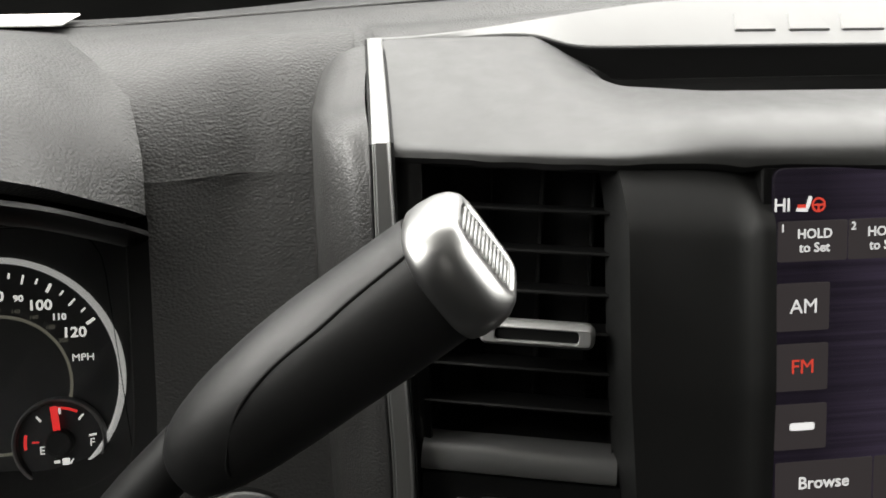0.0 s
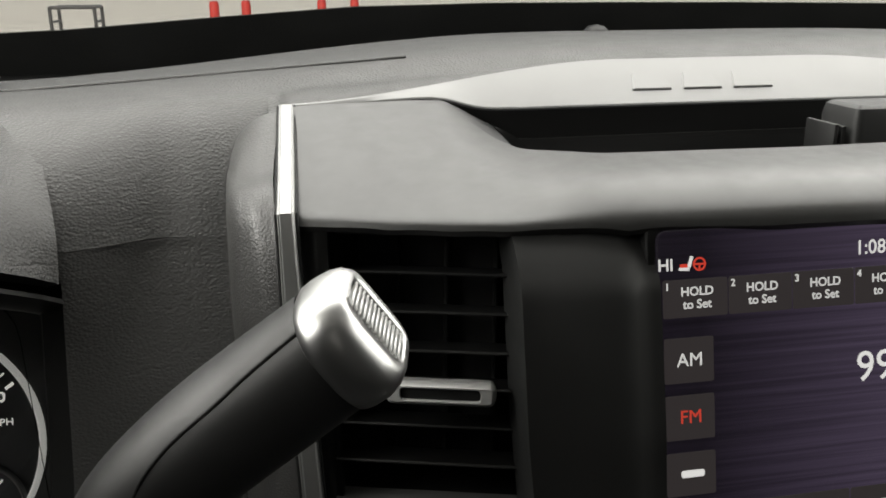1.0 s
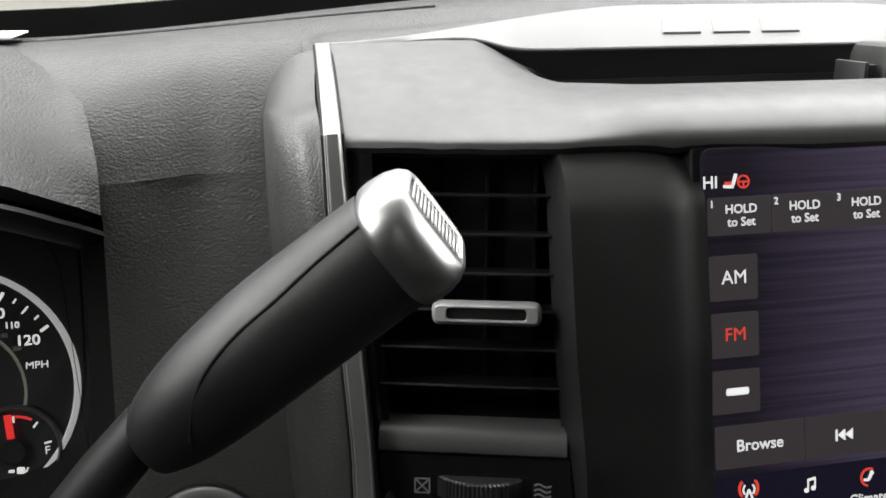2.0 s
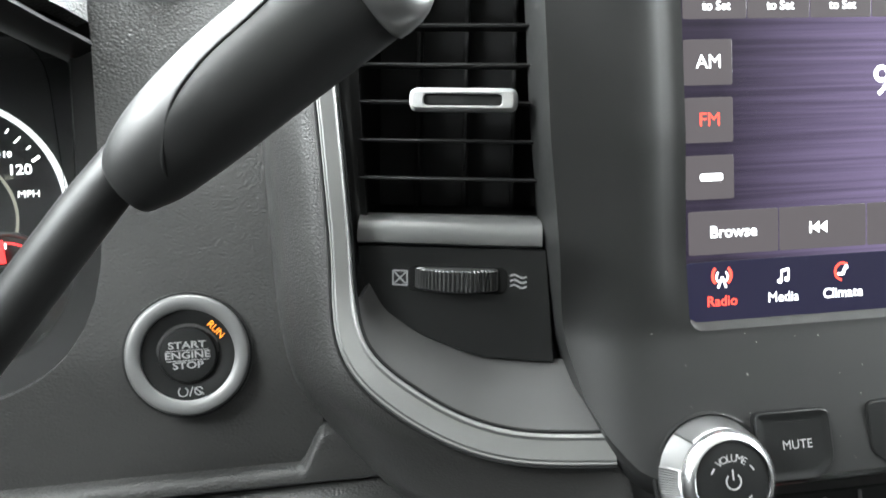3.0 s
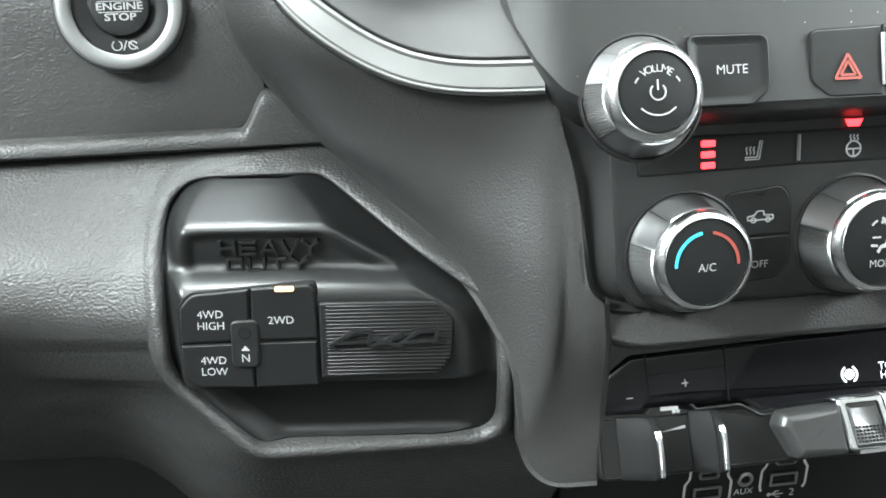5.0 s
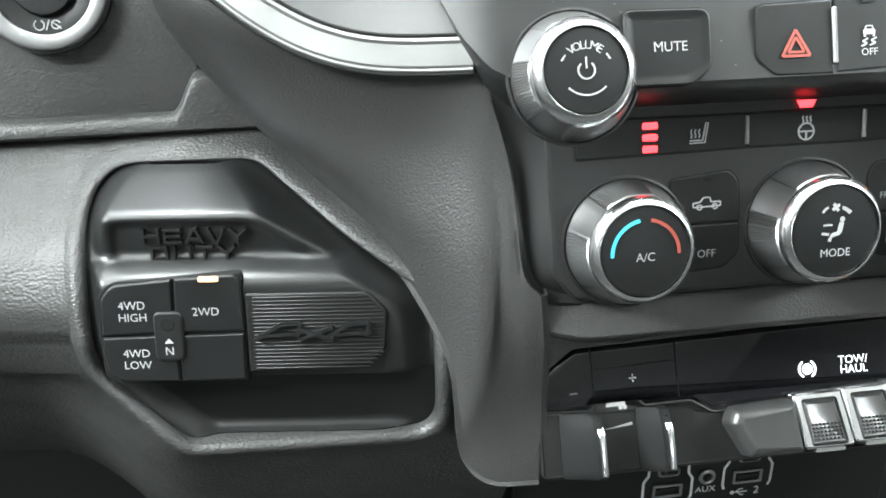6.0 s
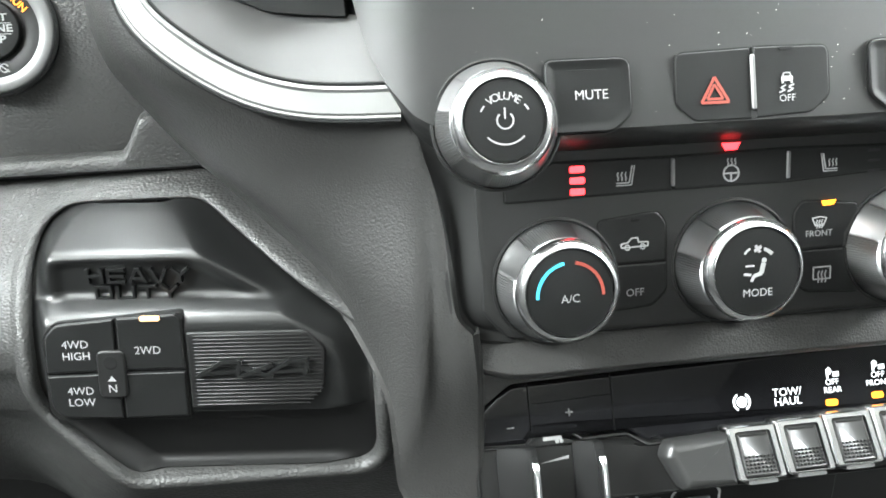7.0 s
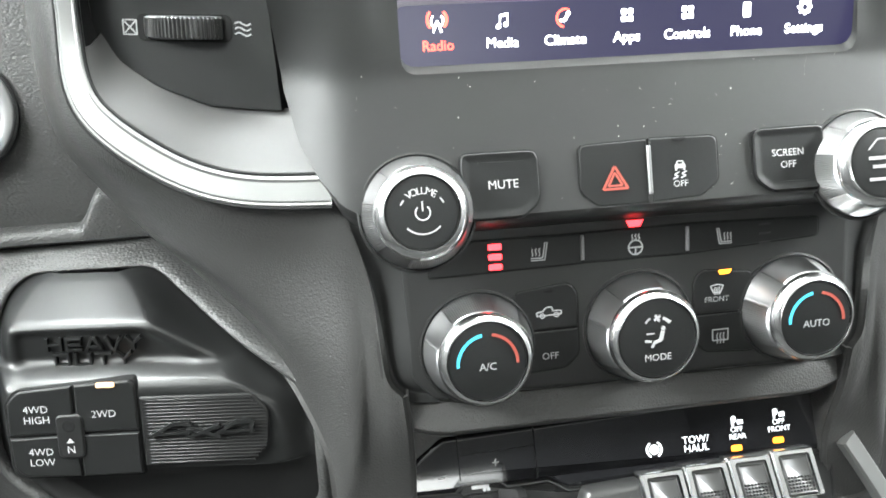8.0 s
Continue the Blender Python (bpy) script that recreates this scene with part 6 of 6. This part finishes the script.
    for k in range(20):
        v = -0.0134 + 0.00145 * k
        right = 0.0512 - 0.006 * smooth01(0.007, 0.0150, abs(v))
        part("rib", moved(block(right - 0.0030, 0.00072, 0.0004, 0.0002, 1), loc @ Matrix.Translation(((right + 0.0030) / 2 + 0.0012, v, 0.0002))), BLACK, pl)
    glyphs = []
    for u in (0.0051, 0.0308):
        glyphs.append(join(line([(u, -0.0014), (u + 0.0096, 0.0042), (u + 0.0164, 0.0044), (u + 0.0150, -0.0010)], 0.0014, 0.0006, 0.0016), bar(u + 0.0028, -0.0002, u + 0.0168, 0.0006, 0.0013, 0.0006, 0.0014)))
    glyphs.append(join(bar(0.0216, 0.0020, 0.0336, -0.0020, 0.0017, 0.0006, 0.0015), bar(0.0206, -0.0018, 0.0338, 0.0029, 0.0015, 0.0006, 0.0017)))
    for g in glyphs:
        part("raised_badge", moved(g, loc), MOULD, pl, "raised satin black badge stroke")


drive_switches()


# ---------------------------------------------------------------- gloss strip and switches under the climate panel
def lower_switches():
    pm = plane_at(XC, 0.214, 0.762, 31.0)
    top = thing("gloss_switch_panel", pm, "gloss black panel with white and amber lit symbols", "switch panel")
    body = rounded([(-0.0955, -0.0070, 0.001), (-0.0760, -0.0078, 0.001), (-0.0718, -0.0030, 0.0008), (-0.0575, -0.0030, 0.0008), (-0.0530, -0.0068, 0.001), (-0.0400, -0.0060, 0.003), (-0.0340, -0.0066, 0.003), (-0.0260, -0.0118, 0.003), (0.0985, -0.0085, 0.001),
                    (0.1000, 0.0130, 0.006), (0.0930, 0.0205, 0.004), (-0.0800, 0.0160, 0.006), (-0.0945, 0.0060, 0.006)], 0.001, 5)
    g = part("gloss_face", slab(body, [(0, -0.012), (0, -0.0004), (0.0008, 0.0003), (0.0022, 0.0006)]), PIANO, top, "gloss black face")
    part("surround", slab(rounded([(-0.1000, -0.0120, 0.003), (0.1010, -0.0120, 0.003), (0.1030, 0.0230, 0.006), (0.0950, 0.0290, 0.004), (-0.0860, 0.0270, 0.006), (-0.1000, 0.0120, 0.006)], 0.002, 4), [(0, -0.02), (0, -0.0016), (0.0012, -0.0006)]), SOFT, top, "soft grey-black surround")
    w = 0.0008
    part("joint", join(bar(-0.0735, -0.0030, -0.0735, 0.0160, 0.0004, w - 0.0001), bar(-0.0395, -0.0062, -0.0395, 0.0170, 0.0004, w - 0.0001), line([(-0.0725, 0.0075), (-0.0400, 0.0085)], 0.0003, w - 0.0001)), DEEP, g, "thin dark joints")
    part("plus_mark", join(bar(-0.0590, 0.0030, -0.0560, 0.0030, 0.0005, w), bar(-0.0575, 0.0015, -0.0575, 0.0045, 0.0005, w)), GREYPRINT, g)
    part("minus_mark", bar(-0.0830, -0.0010, -0.0800, -0.0010, 0.0005, w), GREYPRINT, g)
    U = lambda x: x - XC
    a = U(0.2640)
    part("brake_symbol", join(disc(a, 0.0, 0.0022, w), arc(0.0034, 120, 240, 0.0008, a, 0, w), arc(0.0034, -60, 60, 0.0008, a, 0, w)), LED_WHITE, g, "lit white symbol")
    for s, dv in (("TOW/", 0.0020), ("HAUL", -0.0018)):
        part("lettering", words(s, 0.0046, U(0.2838), dv + 0.0002, w), LED_WHITE, g, "lit white lettering")
    for x, s, lift in ((0.3038, "REAR", 0.0010), (0.3242, "FRONT", 0.0022)):
        u = U(x)
        part("parking_symbol", join(bar(u - 0.0018, 0.0052 + lift, u - 0.0018, 0.0090 + lift, 0.0009, w), arc(0.0011, -90, 90, 0.0008, u - 0.0014, 0.0080 + lift, w), bar(u + 0.0006, 0.0066 + lift, u + 0.0032, 0.0066 + lift, 0.0020, w)), LED_WHITE, g, "lit white symbol")
        part("lettering", words("OFF", 0.0034, u, 0.0034 + lift, w), LED_WHITE, g, "lit white lettering")
        part("lettering", words(s, 0.0034, u, 0.0002 + lift, w), LED_WHITE, g, "lit white lettering")
        part("amber_light", slab(rounded(box2(u - 0.0010, -0.0048 + lift, 0.0052, 0.0026), 0.0011, 4), [(0, w - 0.0002), (0, w + 0.0001)]), LED_AMBER, g, "lit amber bar")

    # dark bank under the gloss face
    bank = [(-0.0965, -0.0330, 0.004), (0.0985, -0.0330, 0.004), (0.0995, -0.0090, 0.002), (-0.0260, -0.0122, 0.003), (-0.0345, -0.0070, 0.003), (-0.0530, -0.0072, 0.001), (-0.0575, -0.0034, 0.0008), (-0.0718, -0.0034, 0.0008), (-0.0760, -0.0082, 0.001), (-0.0965, -0.0074, 0.001)]
    b = part("switch_bank", slab(rounded(bank, 0.001, 4), [(0, -0.02), (0, -0.0004), (0.0004, 0.0004), (0.0010, 0.0006), (0.0016, 0.0)]), BLACK, top, "matte black switch bank")
    part("trailer_symbol", join(slab(rounded(box2(-0.0650, -0.0062, 0.0076, 0.0024), 0.0003, 2), [(0, 0.0), (0, 0.0002)]), disc(-0.0632, -0.0080, 0.0008, 0.0001), disc(-0.0614, -0.0080, 0.0008, 0.0001)), WHITE, b, "white trailer symbol")
    part("ramp_symbol", bars_from([(-0.0705, -0.0160), (-0.0590, -0.0150), (-0.0590, -0.0138)], 0.0), WHITE, b, "white ramp symbol")
    part("panel_joint", bar(-0.0395, -0.0330, -0.0395, -0.0070, 0.0005, -0.0005), DEEP, b)

    # two brake paddles
    for u0, wide, flip in ((-0.0880, 0.0150, 1), (-0.0575, 0.0110, 1)):
        pad = thing("brake_paddle", pm @ pose(u0, -0.0185, 0), "black paddle with a chrome edge", "switch", "trailer brake paddles")
        section = ((0.0, -0.002), (0.0, 0.0010), (wide * 0.30, 0.0042), (wide * 0.66, 0.0092), (wide - 0.0040, 0.0112), (wide - 0.0026, 0.0118), (wide - 0.0010, 0.0116), (wide - 0.0002, 0.0106), (wide, 0.0088), (wide, -0.002))
        loops = []
        for v, tall, pull in ((0.0102, 0.30, 0.0012), (0.0100, 0.52, 0.0006), (0.0090, 0.66, 0.0002), (0.0050, 0.86, 0.0), (0.0015, 0.98, 0.0), (-0.0050, 1.0, 0.0), (-0.0110, 0.98, 0.0), (-0.0134, 0.93, 0.0001), (-0.0144, 0.82, 0.0004), (-0.0146, 0.60, 0.0010)):
            loops.append([(min(max(u, pull), wide - pull), v, w * tall if w > 0 else w) for u, w in section])
        # recess black here paints in the weak light on the paddle's left face
        part("paddle", skin(loops, True, True, True), DEEP, pad, "matte black paddle, darkened as if shaded", sharp=32)
        edge = [Vector((wide - 0.0019, 0.0046, 0.0104)), Vector((wide - 0.0018, 0.0015, 0.0116)), Vector((wide - 0.0018, -0.0060, 0.0119)), Vector((wide - 0.0018, -0.0126, 0.0114))]
        part("chrome_edge", sweep(catmull(edge, 14), [(-0.0011, -0.001), (-0.0011, 0.0004), (-0.0007, 0.0007), (0.0007, 0.0007), (0.0011, 0.0004), (0.0011, -0.001)], (0, 0, 1)), CHROME, pad, "chrome edge")
        for q in range(3):
            part("dot", moved(lathe([(0.0005, 0.0), (0.0004, 0.0002), (0.0, 0.0002)], 10), Matrix.Translation((wide - 0.0020, 0.0072 - 0.0026 * q, 0.0088 + 0.0011 * q + (0.0010 if q else 0)))), DEEP, pad)

    # blank and four toggles
    bl = thing("blank_switch", pm @ pose(-0.0075, -0.0195, 0), "rounded dark grey blanking switch", "switch", "toggle switches")
    lp = rounded([(-0.0085, -0.0118, 0.003), (0.0145, -0.0118, 0.001), (0.0120, 0.0090, 0.001), (-0.0130, 0.0080, 0.004), (-0.0155, 0.0020, 0.003)], 0.002, 5)
    part("body", slab(lp, [(0, -0.002), (0, 0.0050), (0.0008, 0.0076), (0.0024, 0.0092), (0.0046, 0.0096)]), TOGGLE, bl, "satin dark grey body")
    for k in range(4):
        tg = thing("toggle_switch", pm @ pose(0.0160 + 0.0207 * k, -0.0185 + 0.0008 * k, 0), "silver-rimmed black toggle switch with a dotted grip", "switch", "toggle switches")
        lp = rounded([(-0.0098, -0.0110, 0.0015), (0.0105, -0.0110, 0.0015), (0.0090, 0.0098, 0.0012), (-0.0112, 0.0098, 0.0012)], 0.001, 4)
        inn = rounded([(-0.0068, -0.0100, 0.001), (0.0076, -0.0100, 0.001), (0.0062, 0.0072, 0.001), (-0.0080, 0.0072, 0.001)], 0.001, 4)
        tilt = lambda v: 0.0075 - 0.22 * v
        lp2 = [(u, v, -0.002) for u, v in lp], [(u, v, tilt(v) - 0.0008) for u, v in lp], [(u, v, tilt(v)) for u, v in inset(lp, 0.0007)], [(u, v, tilt(v)) for u, v in inset(inn, -0.0004)], [(u, v, tilt(v) - 0.0012) for u, v in inn]
        part("rim", skin(list(lp2)), CHROME, tg, "polished silver rim")
        part("key", skin([[(u, v, tilt(v) - 0.004) for u, v in inn], [(u, v, tilt(v) - 0.0010) for u, v in inset(inn, 0.0003)], [(u, v, tilt(v) - 0.0002) for u, v in inset(inn, 0.0010)], [(u, v, tilt(v) - 0.0006) for u, v in inset(inn, 0.0025)]], True, True, True), TOGGLE, tg, "smooth dark grey key")
        dots = []
        for i in range(8):
            for j in range(5):
                u, v = -0.0055 + 0.0016 * i, -0.0078 + 0.0014 * j
                dots.append(moved(block(0.0009, 0.0009, 0.0007, 0.0002, 1), Matrix.Translation((u, v, tilt(v) - 0.0001))))
        part("dotted_grip", join(*dots), BLACK, tg, "dotted black grip", kind="stuff")
        part("lower_lip", slab(rounded(box2(0.0004, -0.0120, 0.012, 0.0016), 0.0005, 2), [(0, 0.0), (0, 0.0088)]), SILVER, tg)


lower_switches()


# ---------------------------------------------------------------- sockets under the switches
def sockets():
    m = plane_at(XC, 0.25, 0.674, 4.0)
    pl = thing("socket_panel", m, "matte black panel under the switches", "panel")
    part("plate", slab(rounded([(-0.095, -0.10), (0.095, -0.10), (0.095, 0.055), (-0.095, 0.055)], 0.004), [(0, -0.012), (0, -0.0006), (0.0006, 0)]), BLACK, pl)
    part("top_return", boxes2(-0.095, 0.095, 0.052, 0.058, 0.0, 0.04), BLACK, pl)
    for u, v, n in ((-0.0190, -0.0046, "1"), (0.0212, -0.0010, "2")):
        s = thing("usb_socket", m @ pose(u, v, 0), "black charging socket pair marked with a white number", "socket", "sockets under the switches")
        rim, gap = rounded(box2(0, 0, 0.0150, 0.0078), 0.001, 3), rounded(box2(0, 0, 0.0122, 0.0050), 0.0005, 3)
        part("shell", ringplate(rim, gap, -0.001, 0.0012), SHADE_METAL, s, "dark metal shell")
        part("tongue", moved(block(0.0105, 0.0016, 0.003, 0.0003, 1), pose(0, 0.0008, -0.0005)), BLACK, s)
        part("upper_shell", ringplate(rounded(box2(0, 0.0110, 0.0110, 0.0046), 0.002, 3), rounded(box2(0, 0.0110, 0.0086, 0.0026), 0.0012, 3), -0.001, 0.0012), SHADE_METAL, s, "dark metal shell")
        for f in (-1, 1):
            part("bracket_mark", line([(f * 0.0098, 0.0150), (f * 0.0100, 0.0095), (f * 0.0122, 0.0060), (f * 0.0122, -0.0040), (f * 0.0112, -0.0065)], 0.0012, 0.0002), FRESH_WHITE, s, "white bracket")
        part("lettering", words(n, 0.0062, 0.0058, -0.0092, 0.0002), FRESH_WHITE, s, "white number")
        part("symbol", join(bar(-0.0070, -0.0092, 0.0010, -0.0092, 0.0006, 0.0002), disc(-0.0066, -0.0092, 0.0011, 0.0002), line([(-0.0050, -0.0092), (-0.0030, -0.0074), (-0.0012, -0.0074)], 0.0005, 0.0002), line([(-0.0040, -0.0092), (-0.0022, -0.0110), (-0.0006, -0.0110)], 0.0005, 0.0002)), FRESH_WHITE, s, "white symbol")
    s = thing("aux_socket", m @ pose(0.0005, 0.0012, 0), "round black headphone socket lettered AUX", "socket", "sockets under the switches")
    part("ring", lathe([(0.0042, -0.001), (0.0042, 0.0008), (0.0034, 0.0014), (0.0024, 0.0010), (0.0022, -0.003)], 40), SHADE_METAL, s, "dark metal ring")
    part("bore", lathe([(0.0022, -0.0028), (0.0, -0.0028)], 24), DEEP, s)
    part("lettering", words("AUX", 0.0050, 0.0, -0.0076, 0.0002), FRESH_WHITE, s, "white lettering")


def boxes2(u0, u1, v0, v1, w0, w1):
    return moved(block(u1 - u0, v1 - v0, w1 - w0, 0.001), Matrix.Translation(((u0 + u1) / 2, (v0 + v1) / 2, (w0 + w1) / 2)))


sockets()


# ---------------------------------------------------------------- in the tray and on the dash top
def tray_holder():
    top = thing("tray_holder", pose(0.312, 0.360, 1.046), "rounded dark grey holder standing in the tray", "holder")
    lp = rounded(box2(0, 0, 0.054, 0.028), 0.004, 4)
    part("body", slab(lp, [(0, 0.0), (0, 0.044), (0.0012, 0.0485), (0.0035, 0.050)]), SATIN, top, "satin dark grey body")
    part("mark", moved(block(0.006, 0.0012, 0.0004, 0.0001), pose(0.006, -0.006, 0.0502)), WHITE, top, "white dash")
    for k in range(2):
        part("bracket", moved(block(0.0022, 0.022, 0.040, 0.0006), pose(-0.0305 - 0.0038 * k, 0.0, 0.021 + 0.001 * k)), BLACK, top, "black bracket leaf")


tray_holder()


def card():
    top = thing("paper_card", pose(-0.214, 0.475, 1.0945, 6, 0, 8), "white paper card with a green edge lying on the dash top", "card")
    part("sheet", moved(block(0.21, 0.075, 0.0012, 0.0003, 1), pose(0, 0, 0.006, -6, 0, 0)), CARD, top, "white sheet")
    part("green_edge", moved(block(0.21, 0.014, 0.0014, 0.0003, 1), pose(-0.004, -0.044, 0.0022, -6, 0, 0)), GREEN, top, "green edge")


card()
